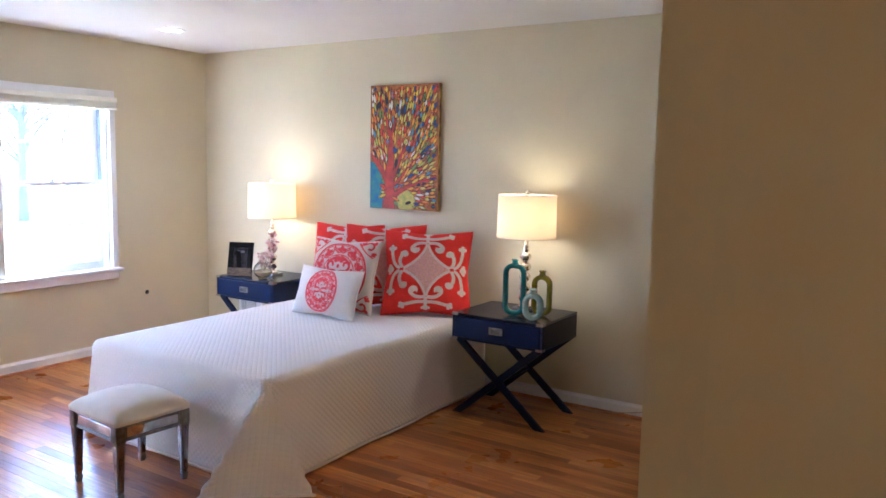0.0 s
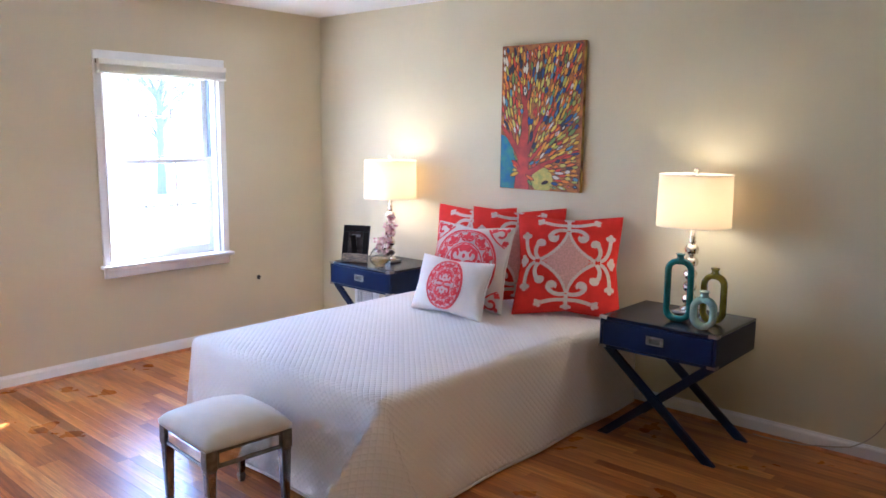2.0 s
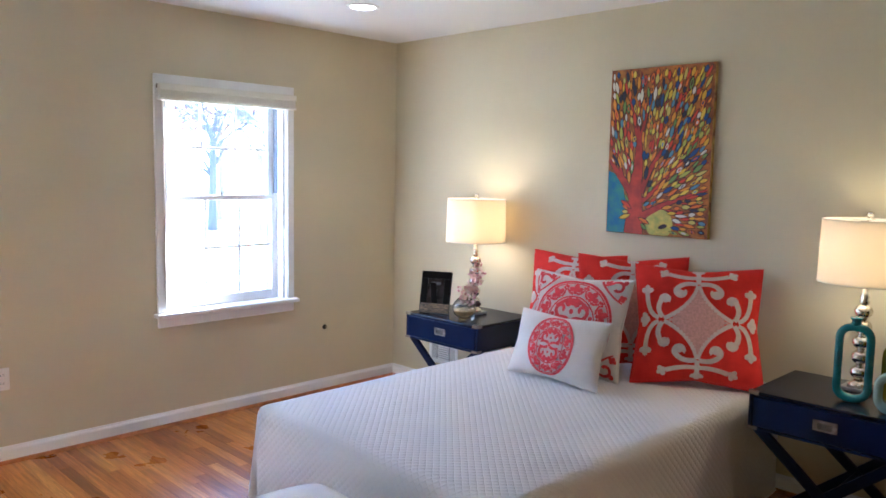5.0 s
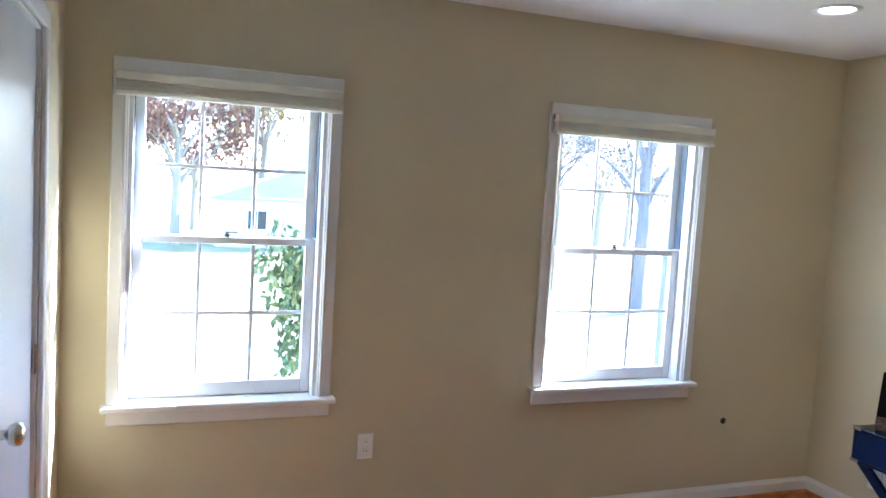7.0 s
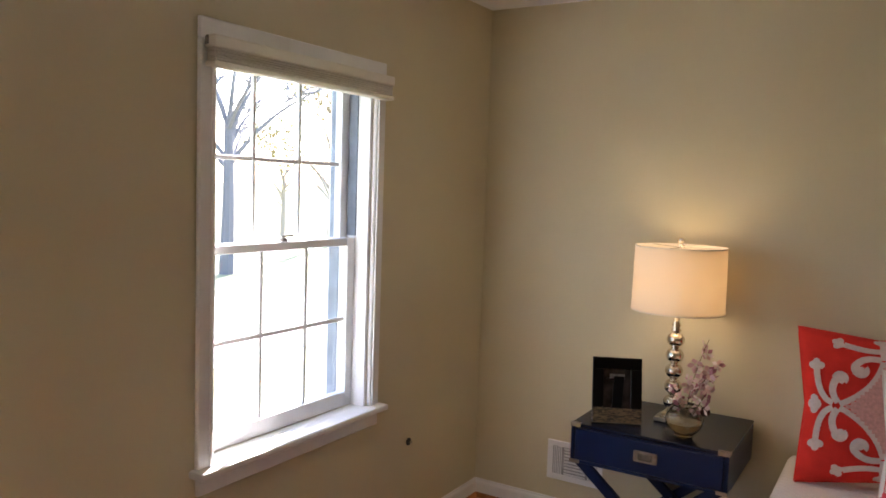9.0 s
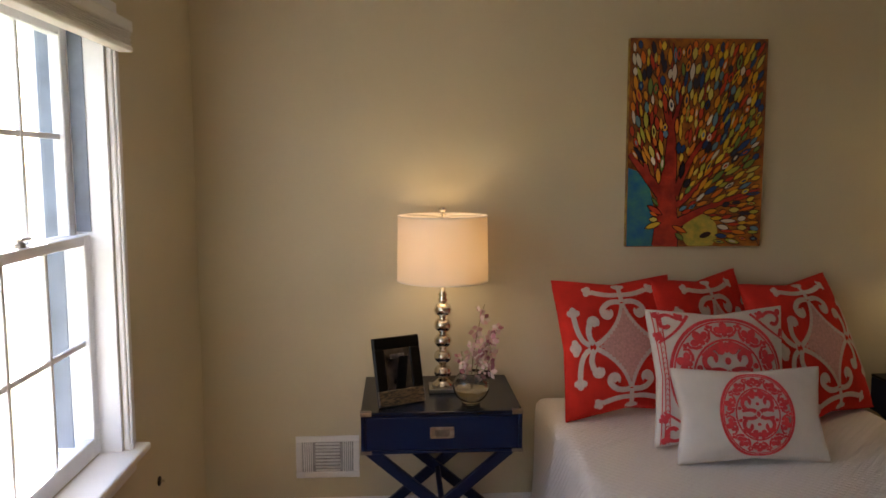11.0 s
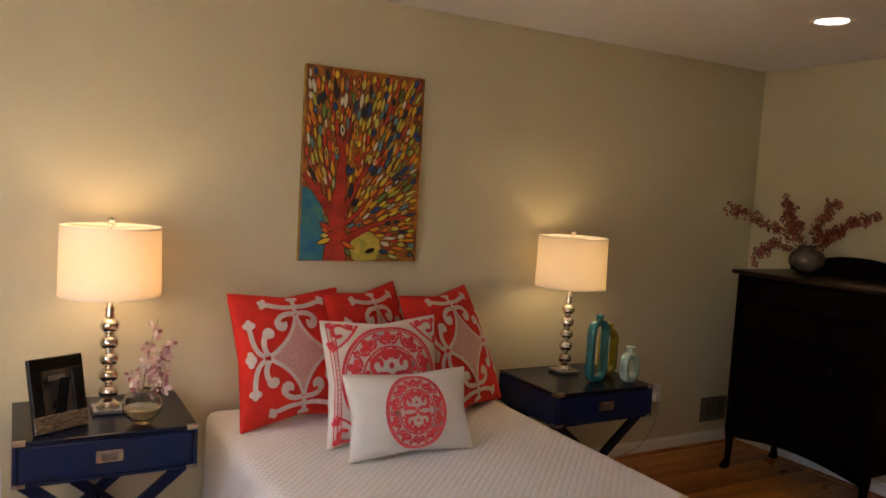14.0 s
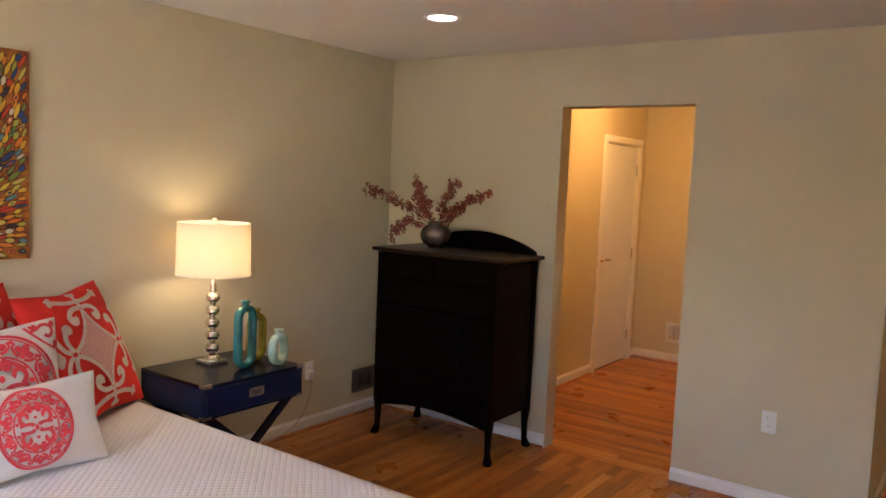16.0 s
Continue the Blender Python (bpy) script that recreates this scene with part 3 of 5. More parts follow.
solid("ground", bm, LAWN, "pale dry lawn around the house", "ground", kind="structure", m=pose(0, 0, GROUND_Z))
solid("road", B((-19, -60, GROUND_Z + 0.004), (-11, 60, GROUND_Z + 0.02)), DRIVE, "pale concrete street beyond the lawn", "road", kind="structure")


def leaf_cloud(bm, centre, size, count, leaf, rng):
    for _ in range(count):
        while True:
            p = Vector((rng.uniform(-1, 1), rng.uniform(-1, 1), rng.uniform(-1, 1)))
            if 0.15 < p.length < 1:
                break
        c = Vector(centre) + Vector((p.x * size[0], p.y * size[1], p.z * size[2]))
        e = Euler((rng.uniform(0, 6.3), rng.uniform(0, 6.3), rng.uniform(0, 6.3))).to_matrix()
        s = leaf * rng.uniform(0.6, 1.3)
        bm.faces.new([bm.verts.new(c + e @ Vector(q) * s) for q in ((-1, 0, 0.1), (0, -0.5, 0), (1, 0, 0.1), (0, 0.5, 0))])


def tree(place, height, spread, leaves, material, label, seed, leaf=0.11):
    rng = random.Random(seed)
    t = thing("tree", pose(*place), label, "tree", "trees outside")
    bm = bmesh.new()
    top = height * 0.55
    tube(bm, [(0, 0, 0), (0.05, 0.04, top * 0.5), (-0.05, 0.1, top)], height * 0.028, height * 0.016, 8)
    ends = []
    for i in range(11):
        a = rng.uniform(0, 6.3)
        z0 = top * rng.uniform(0.45, 1.0)
        r = spread * rng.uniform(0.5, 1.0)
        end = Vector((r * math.cos(a), r * math.sin(a), z0 + height * rng.uniform(0.15, 0.42)))
        mid = Vector((0.35 * end.x, 0.35 * end.y, z0 + (end.z - z0) * 0.7))
        tube(bm, bezier((0, 0.05, z0), mid, end, 6), height * 0.010, height * 0.002, 6)
        ends.append(end)
        for k in range(4 if leaves else 9):
            e2 = end + Vector((rng.uniform(-1, 1), rng.uniform(-1, 1), rng.uniform(-0.2, 1))) * spread * 0.35
            tube(bm, bezier(mid.lerp(end, 0.3 + 0.07 * k), (mid + e2) / 2 + Vector((0, 0, 0.2)), e2, 4), height * 0.004, height * 0.001, 5)
            ends.append(e2)
    part("trunk", bm, BARK if leaves else DARK_BARK, t)
    if leaves:
        bm = bmesh.new()
        for e in ends:
            leaf_cloud(bm, e, (spread * 0.3, spread * 0.3, spread * 0.24), leaves // len(ends), leaf, rng)
        part("crown", bm, material, t, kind="stuff")
    return t


tree((-42, -2.5, GROUND_Z), 11, 4.2, 5200, LEAF_RUST, "tree with rust-red autumn leaves across the street", 3, 0.16)
tree((-45, 2.6, GROUND_Z), 12, 4.0, 3600, LEAF_YEL, "tree with thinning yellow autumn leaves", 5, 0.16)
tree((-42, 21.0, GROUND_Z), 12, 4.6, 0, LEAF_YEL, "bare grey tree across the street", 8)
tree((-46, 30.0, GROUND_Z), 12, 4.6, 900, LEAF_YEL, "nearly bare tree with few yellow leaves", 11, 0.14)
tree((-50, 26.0, GROUND_Z), 11, 4.2, 2400, LEAF_RUST, "tree with brown autumn leaves", 17, 0.16)

tree((-24, 20.5, GROUND_Z), 12, 5.2, 0, LEAF_YEL, "tall bare grey tree beside the street", 23)
tree((-20.5, 13.2, GROUND_Z), 11, 4.0, 0, LEAF_YEL, "bare grey tree near the kerb", 29)
tree((-31, 36.0, GROUND_Z), 11, 4.6, 2600, LEAF_YEL, "tree with sparse yellow-green leaves across the street", 37, 0.14)

TWIGS = island_colours("bare_twigs", [(0.055, 0.06, 0.07), (0.075, 0.08, 0.09), (0.05, 0.05, 0.06)])
for x, y, hgt, crown, seed in ((-47, -6.0, 8.5, 0, 51), (-54, -1.0, 9.5, 0, 52), (-40, 23.5, 9.0, 1, 53), (-45, 30.5, 9.5, 1, 54), (-50, 37.0, 10.0, 1, 55), (-40, 41.0, 8.5, 1, 56), (-56, 14.0, 10.0, 1, 57)):
    tree((x, y, GROUND_Z), hgt, 4.4, 3600 if crown == 0 else 3000, (LEAF_RUST, TWIGS)[crown],
         ("tree with reddish autumn leaves beyond the lawn", "bare twiggy grey tree across the street")[crown], seed, (0.17, 0.09)[crown])

bush = thing("shrub", pose(-1.7, -2.62, GROUND_Z), "leafy green shrub close outside the window", "shrub")
bm = bmesh.new()
rngb = random.Random(21)
for i in range(9):
    a = rngb.uniform(0, 6.3)
    tube(bm, bezier((0, 0, 0), (0.1 * math.cos(a), 0.1 * math.sin(a), 0.7), (0.35 * math.cos(a), 0.35 * math.sin(a), 3.4), 6), 0.02, 0.004, 5)
part("stem", bm, BARK, bush)
bm = bmesh.new()
for i in range(34):
    a, r = rngb.uniform(0, 6.3), rngb.uniform(0, 0.22)
    leaf_cloud(bm, (r * math.cos(a), r * math.sin(a), rngb.uniform(0.3, 3.75)), (0.18, 0.18, 0.24), 170, 0.035, rngb)
part("foliage", bm, LEAF_GREEN, bush, kind="stuff")

# the neighbour's gabled house
hs = thing("house", pose(-46, 5.2, GROUND_Z, 0, 0, 0), "pale blue sided house with a grey gable roof", "house")
part("wall", B((-4, -5.5, 0), (4, 5.5, 2.9)), SIDING, hs)
bm = bmesh.new()
v = [bm.verts.new(p) for p in ((4.4, -5.9, 2.8), (4.4, 5.9, 2.8), (4.4, 0, 5.0), (-4.4, -5.9, 2.8), (-4.4, 5.9, 2.8), (-4.4, 0, 5.0))]
for f in ((0, 1, 2), (5, 4, 3), (0, 2, 5, 3), (2, 1, 4, 5), (0, 3, 4, 1)):
    bm.faces.new([v[i] for i in f])
part("roof", bm, [ROOFING], hs)
part("gable", B((4.41, -3.4, 2.85), (4.46, 3.4, 2.95)), TRIM, hs)
GLASS_DARK = mat("dark_window", (0.03, 0.04, 0.05), 0.1, vary=0.2)
for y in (-3.2, 0.2, 3.4):
    wn_ = part("window", B((4.0, y - 0.6, 1.0), (4.05, y + 0.6, 2.2)), TRIM, hs)
    part("pane", B((4.052, y - 0.52, 1.07), (4.07, y - 0.03, 2.13)), GLASS_DARK, wn_)
    part("pane", B((4.052, y + 0.03, 1.07), (4.07, y + 0.52, 2.13)), GLASS_DARK, wn_)


# ---- the bed ----
BED_X0, BED_X1, BED_FOOT, BED_TOP = 1.50, 2.81, -2.02, 0.535
bed = thing("bed", pose(2.155, -1.02, 0), "low bed base and mattress hidden under a white quilt", "bed")
part("box_spring", B((-0.635, -0.94, 0.12), (0.635, 0.94, 0.32), 0.03, seg=3), MATTRESS, bed)
part("mattress", B((-0.640, -0.95, 0.322), (0.640, 0.95, 0.520), 0.05, seg=4), MATTRESS, bed)
for x in (-0.6, 0.6):
    for y in (-0.85, 0.85):
        part("leg", B((x - 0.03, y - 0.03, 0.001), (x + 0.03, y + 0.03, 0.12), 0.004), BLACK, bed)


def quilt_cover():
    """A quilt that lies on the mattress, falls at the foot and both sides, and flares at the two foot corners."""
    bm = bmesh.new()
    uvl = bm.loops.layers.uv.new("UVMap")
    w, ln, drop, r = BED_X1 - BED_X0, -0.03 - BED_FOOT, BED_TOP - 0.012, 0.042
    rng = random.Random(4)

    def fall(d):
        """Distance past the top's edge -> how far out and down the cloth lies there."""
        arc = r * math.pi / 2
        if d <= 0:
            return 0.0, 0.0
        if d < arc:
            return r * math.sin(d / r), r * (1 - math.cos(d / r))
        return r + 0.035 * (d - arc), r + (d - arc)

    reach = drop + 0.02
    nu, nv = 92, 92
    us = [-reach + (w + 2 * reach) * i / nu for i in range(nu + 1)]
    vs = [(ln + reach) * i / nv for i in range(nv + 1)]
    grid = {}
    for i, u in enumerate(us):
        for j, v in enumerate(vs):
            du = -u if u < 0 else max(0.0, u - w)
            dv = max(0.0, v - ln)
            su = -1 if u < 0 else 1
            x, y = min(max(u, 0), w), min(v, ln)
            if du > 0 and dv > 0:
                # the spare corner hangs as one flared fold, bisecting the corner
                d = math.hypot(du, dv)
                a = math.atan2(dv, du)
                o, z = fall(min(d, reach))
                z = min(z, drop)
                t = max(0.0, z - 0.04) / (drop - 0.04)
                s = a / (math.pi / 2)
                keys = ((0.0, 0.05, 0.0), (0.24, 0.28, -0.03), (0.76, -0.13, 0.34), (1.0, 0.0, 0.05)) if su > 0 else ((0.0, 0.05, 0.0), (0.3, 0.09, 0.04), (0.7, 0.04, 0.09), (1.0, 0.0, 0.05))
                for (s0, ax, ay), (s1, bx, by) in zip(keys, keys[1:]):
                    if s0 <= s <= s1:
                        k = (s - s0) / (s1 - s0)
                        fx, fy = ax + (bx - ax) * k, ay + (by - ay) * k
                near = min(o, r)
                x = (0 if su < 0 else w) + su * (near * math.cos(a) * (1 - t) + fx * t)
                y = ln + near * math.sin(a) * (1 - t) + fy * t
            else:
                ox, zx = fall(du)
                oy, zy = fall(dv)
                z = min(max(zx, zy), drop)
                x += su * ox
                y += oy
                if z > 0.1:
                    ripple = 0.006 * math.sin(9 * (u + v) + 1.3) * (z / drop)
                    if du > 0:
                        x += su * ripple
                    else:
                        y += ripple
            zz = BED_TOP - z + (0.003 * noise.noise(Vector((u * 2.3, v * 2.3, 0.4))) if z < 0.02 else 0)
            grid[i, j] = bm.verts.new((BED_X0 + x, -0.03 - y, max(zz, 0.012)))
    bm.verts.index_update()
    HEM.extend([grid[0, j].index for j in range(nv + 1)] + [grid[i, nv].index for i in range(1, nu + 1)] + [grid[nu, j].index for j in range(nv - 1, -1, -1)])
    for i in range(nu):
        for j in range(nv):
            f = bm.faces.new((grid[i, j], grid[i, j + 1], grid[i + 1, j + 1], grid[i + 1, j]))
            f.smooth = True
            for lp, (a, b) in zip(f.loops, ((i, j), (i, j + 1), (i + 1, j + 1), (i + 1, j))):
                lp[uvl].uv = (us[a], vs[b])
    return bm


HEM = []
qm = quilt_cover()
quilt = thing("quilt", pose(0, 0, 0), "white diamond-stitched quilt falling to the floor round the bed", "quilt")
qm.verts.ensure_lookup_table()
hem = [qm.verts[k].co.copy() for k in HEM]
cover = part("cover", qm, QUILT, quilt, smooth=True)
thick = cover.modifiers.new("thickness", "SOLIDIFY")
thick.thickness = 0.006
bm = bmesh.new()
tube(bm, hem, 0.0065, n=6)
part("binding", bm, CREAM, quilt, "cream bound hem", smooth=True)


# ---- campaign nightstands ----
def nightstand(m, top):
    w, d, z0, z1 = 0.61, 0.50, 0.480, 0.642
    n = thing("nightstand", m, "navy blue campaign nightstand with one drawer and crossed legs", "nightstand", "pair of nightstands")
    part("body", B((-w / 2, -d / 2 + 0.014, z0), (w / 2, d / 2, z1 - 0.014), 0.004, seg=2), NAVY, n)
    part("top", B((-w / 2 - 0.001, -d / 2, z1 - 0.013), (w / 2 + 0.001, d / 2 + 0.001, z1), 0.004, seg=2), top, n)
    dr = part("drawer", B((-w / 2 + 0.018, -d / 2 + 0.001, z0 + 0.014), (w / 2 - 0.018, -d / 2 + 0.013, z1 - 0.022), 0.003), NAVY, n)
    for a, b in (((-w / 2, 0, z0), (w / 2, 0, z0 + 0.011)), ((-w / 2, 0, z0 + 0.012), (-w / 2 + 0.015, 0, z1 - 0.014)), ((w / 2 - 0.015, 0, z0 + 0.012), (w / 2, 0, z1 - 0.014))):
        part("drawer_surround", B((a[0], -d / 2 + 0.002, a[2]), (b[0], -d / 2 + 0.0138, b[2]), 0.002), NAVY, n)
    zc = (z0 + z1) / 2
    pull = part("pull", B((-0.046, -d / 2 - 0.003, zc - 0.022), (0.046, -d / 2 + 0.001, zc + 0.022), 0.003), NICKEL, dr, "brushed nickel recessed pull")
    bm = bmesh.new()
    tube(bm, [(-0.026, -d / 2 - 0.007, zc + 0.006), (-0.022, -d / 2 - 0.010, zc - 0.010), (0.022, -d / 2 - 0.010, zc - 0.010), (0.026, -d / 2 - 0.007, zc + 0.006)], 0.003)
    bm2 = bm
    box(bm2, (-0.028, -d / 2 - 0.0038, zc - 0.012), (0.028, -d / 2 - 0.0031, zc + 0.012))
    part("bail", bm2, PEWTER, n, "dark bail in the pull")
    for sx in (-1, 1):
        for z in (z0, z1):
            s = 1 if z == z0 else -1
            bm = bmesh.new()
            box(bm, (sx * (w / 2 - 0.040), -d / 2 - 0.0018, z), (sx * (w / 2 + 0.0022), -d / 2 + 0.0, z + s * 0.014))
            box(bm, (sx * (w / 2 + 0.0022), -d / 2 - 0.0018, z), (sx * (w / 2 + 0.0006), -d / 2 + 0.040, z + s * 0.014))
            if s < 0:
                box(bm, (sx * (w / 2 - 0.040), -d / 2 - 0.0018, z + 0.0005), (sx * (w / 2 + 0.0022), -d / 2 + 0.018, z + 0.0020))
            part("corner_bracket", bm, NICKEL, n, "nickel corner bracket")
    for y in (-d / 2 + 0.045, d / 2 - 0.045):
        for s in (-1, 1):
            a = Vector((s * (w / 2 - 0.035), y + s * 0.012, z0))
            b = Vector((-s * (w / 2 - 0.012), y + s * 0.012, 0.001))
            along = (b - a).normalized()
            side = along.cross(Vector((0, 1, 0))).normalized()
            bm = bmesh.new()
            hw = 0.021
            ring = []
            for p in (a, b):
                q = [p + sx * side * hw / abs(side.x) * abs(side.x) + Vector((0, sy * 0.0115, 0)) for sx, sy in ((-1, -1), (1, -1), (1, 1), (-1, 1))]
                # cut both ends level
                ring.append([bm.verts.new(c + along * ((p.z - c.z) / along.z)) for c in q])
            for k in range(4):
                bm.faces.new((ring[0][k], ring[0][(k + 1) % 4], ring[1][(k + 1) % 4], ring[1][k]))
            bm.faces.new(ring[0][::-1])
            bm.faces.new(ring[1])
            bmesh.ops.recalc_face_normals(bm, faces=bm.faces)
            bmesh.ops.bevel(bm, geom=list(bm.edges), offset=0.002, segments=1, affect="EDGES")
            part("leg", bm, NAVY, n)
    bm = bmesh.new()
    tube(bm, [(0.004, -d / 2 + 0.05, 0.246), (0.004, d / 2 - 0.05, 0.246)], 0.012, n=12)
    part("stretcher", bm, NAVY, n)
    return n


nightstand(pose(1.016, -0.268, 0), NAVY_TOP)
nightstand(pose(3.252, -0.355, 0), NAVY_TOP)


# ---- table lamps ----
def table_lamp(place, label):
    lamp = thing("table_lamp", pose(*place) @ Matrix.Diagonal((0.937, 0.937, 0.968, 1)), label, "table lamp", "pair of table lamps")
    part("base", B((-0.062, -0.062, 0.0005), (0.062, 0.062, 0.018), 0.004, seg=2), ACRYLIC, lamp, "clear smoky square base")
    bm = bmesh.new()
    lathe(bm, [(0.046, 0.018), (0.046, 0.028), (0.030, 0.040), (0.022, 0.048)], 32)
    part("foot", bm, MERCURY, lamp, smooth=True)
    z = 0.046
    for i in range(5):
        bm = bmesh.new()
        prof = [(0.016, z)] + [(0.0385 * math.sin(t), z + 0.033 - 0.032 * math.cos(t)) for t in [0.45 + 2.24 * k / 14 for k in range(15)]] + [(0.016, z + 0.066)]
        lathe(bm, prof, 32)
        part("glass_ball", bm, MERCURY, lamp, "silvered mercury glass ball", smooth=True)
        z += 0.067
    bm = bmesh.new()
    lathe(bm, [(0.018, z), (0.022, z + 0.006), (0.014, z + 0.016), (0.020, z + 0.030), (0.012, z + 0.044), (0.012, z + 0.12)], 24)
    part("neck", bm, MERCURY, lamp, smooth=True)
    bm = bmesh.new()
    lathe(bm, [(0.010, 0.50), (0.026, 0.53), (0.034, 0.565), (0.031, 0.60), (0.015, 0.625)], 24)
    b = part("light_bulb", bm, BULB, lamp, "glowing bulb inside the shade", smooth=True)
    b.visible_shadow = False
    bm = bmesh.new()
    lathe(bm, [(0.197, 0.470), (0.192, 0.742)], 72, close=False)
    sh = part("shade", bm, LINEN, lamp, "white linen drum shade lit from within", smooth=True)
    for z in (0.470, 0.737):
        bm = bmesh.new()
        rr = 0.1972 if z < 0.5 else 0.1925
        lathe(bm, [(rr + 0.0008, z), (rr + 0.0008, z + 0.006), (rr - 0.003, z + 0.006), (rr - 0.003, z), (rr + 0.0008, z)], 72, close=False)
        part("shade_edge", bm, SHADE_TRIM, sh)
    bm = bmesh.new()
    for k in range(3):
        a = 2.1 * k + 0.4
        tube(bm, [(0, 0, 0.738), (0.191 * math.cos(a), 0.191 * math.sin(a), 0.738)], 0.002, n=6)
    tube(bm, [(0, 0, 0.60), (0, 0, 0.742)], 0.004, n=8)
    part("spider", bm, CHROME, lamp)
    bm = bmesh.new()
    lathe(bm, [(0.005, 0.742), (0.018, 0.747), (0.006, 0.751)] + [(0.016 * math.sin(t), 0.766 - 0.014 * math.cos(t)) for t in (0.5, 1.0, 1.57, 2.1, 2.7)], 20)
    part("finial", bm, MERCURY, lamp, smooth=True)
    return lamp


table_lamp((*LAMP_L, 0.6435), "table lamp of stacked mercury glass balls, switched on, on a nightstand")
table_lamp((*LAMP_R, 0.6435), "table lamp of stacked mercury glass balls, switched on, on a nightstand")

# ---- stool at the foot of the bed ----
stool = thing("stool", pose(2.225, -2.345, 0, 0, 0, -4), "small mirrored stool with an ivory cushion beside the bed", "stool")
SW, SD = 0.205, 0.19
for sx in (-1, 1):
    for sy in (-1, 1):
        x, y = sx * (SW - 0.024), sy * (SD - 0.024)
        bm = bmesh.new()
        lv = []
        for z, h in ((0.001, 0.012), (0.03, 0.016), (0.034, 0.0125), (0.275, 0.021), (0.280, 0.024), (0.355, 0.024)):
            lv.append([bm.verts.new((x + a * h, y + b * h, z)) for a, b in ((-1, -1), (1, -1), (1, 1), (-1, 1))])
        for p, q in zip(lv, lv[1:]):
            for k in range(4):
                bm.faces.new((p[k], p[(k + 1) % 4], q[(k + 1) % 4], q[k]))
        bm.faces.new(lv[0][::-1])
        bm.faces.new(lv[-1])
        bmesh.ops.bevel(bm, geom=[e for e in bm.edges if abs(e.verts[0].co.z - e.verts[1].co.z) > 0.02], offset=0.003, segments=1, affect="EDGES")
        lg = part("leg", bm, PEWTER, stool, "tapered pewter leg with mirrored faces")
        for k, (ax, ay) in enumerate(((1, 0), (-1, 0), (0, 1), (0, -1))):
            bm = bmesh.new()
            a, b = 0.0150, 0.0215
            q = []
            for z, h in ((0.045, a), (0.268, b)):
                for s in (-1, 1):
                    u = s * (h - 0.006)
                    o = h - 0.0005 + 0.001
                    q.append(bm.verts.new((x + (ax * o if ax else u), y + (ay * o if ay else u), z)))
            bm.faces.new((q[0], q[1], q[3], q[2]))
            bmesh.ops.solidify(bm, geom=list(bm.faces), thickness=0.0008)
            part("mirror_strip", bm, MIRROR, lg, "bevelled mirror strip")
for s in (-1, 1):
    for m, half, off in ((pose(0, 0, 0), SW - 0.049, SD), (pose(0, 0, 0, 0, 0, 90), SD - 0.049, SW)):
        rail = part("apron", B((-half, s * (off - 0.032), 0.283), (half, s * (off - 0.012), 0.352), 0.002, m=m), PEWTER, stool)
        part("mirror_panel", B((-half + 0.008, s * (off - 0.0122), 0.296), (half - 0.008, s * (off - 0.0095), 0.340), 0.001, m=m), MIRROR, rail, "mirrored panel")
        part("bead", B((-half, s * (off - 0.014), 0.279), (half, s * (off - 0.006), 0.288), 0.002, m=m), PEWTER, rail)
        part("bead", B((-half, s * (off - 0.014), 0.346), (half, s * (off - 0.004), 0.354), 0.002, m=m), PEWTER, rail)
bm = bmesh.new()
N = 20
gv = {}
for i in range(N + 1):
    for j in range(N + 1):
        u, v = -1 + 2 * i / N, -1 + 2 * j / N
        e = max(abs(u), abs(v)) ** 3.2
        z = 0.388 + 0.062 * (1 - u * u) ** 0.5 * (1 - v * v) ** 0.5 if e < 1 else 0.376
        gv[i, j] = bm.verts.new((u * (SW + 0.004) * (1 - 0.012 * v * v), v * (SD + 0.004) * (1 - 0.012 * u * u), z))
for i in range(N):
    for j in range(N):
        bm.faces.new((gv[i, j], gv[i + 1, j], gv[i + 1, j + 1], gv[i, j + 1]))
edge = [gv[i, 0] for i in range(N)] + [gv[N, j] for j in range(N)] + [gv[i, N] for i in range(N, 0, -1)] + [gv[0, j] for j in range(N, 0, -1)]
low = [bm.verts.new((p.co.x * 0.985, p.co.y * 0.985, 0.3555)) for p in edge]
for k in range(len(edge)):
    bm.faces.new((edge[k], low[k], low[(k + 1) % len(low)], edge[(k + 1) % len(edge)]))
bm.faces.new(low)
bmesh.ops.recalc_face_normals(bm, faces=bm.faces)
part("cushion", bm, STOOL_CLOTH, stool, "domed ivory upholstered cushion", smooth=True)

# ---- dark dresser ----
dresser = thing("dresser", pose(4.668, -0.785, 0, 0, 0, -90), "tall dark mahogany chest of drawers on slender legs against the wall", "dresser")
DW, DD, DZ0, DZ1 = 0.44, 0.235, 0.24, 1.175
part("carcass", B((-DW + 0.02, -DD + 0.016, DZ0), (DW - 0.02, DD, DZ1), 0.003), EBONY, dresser)
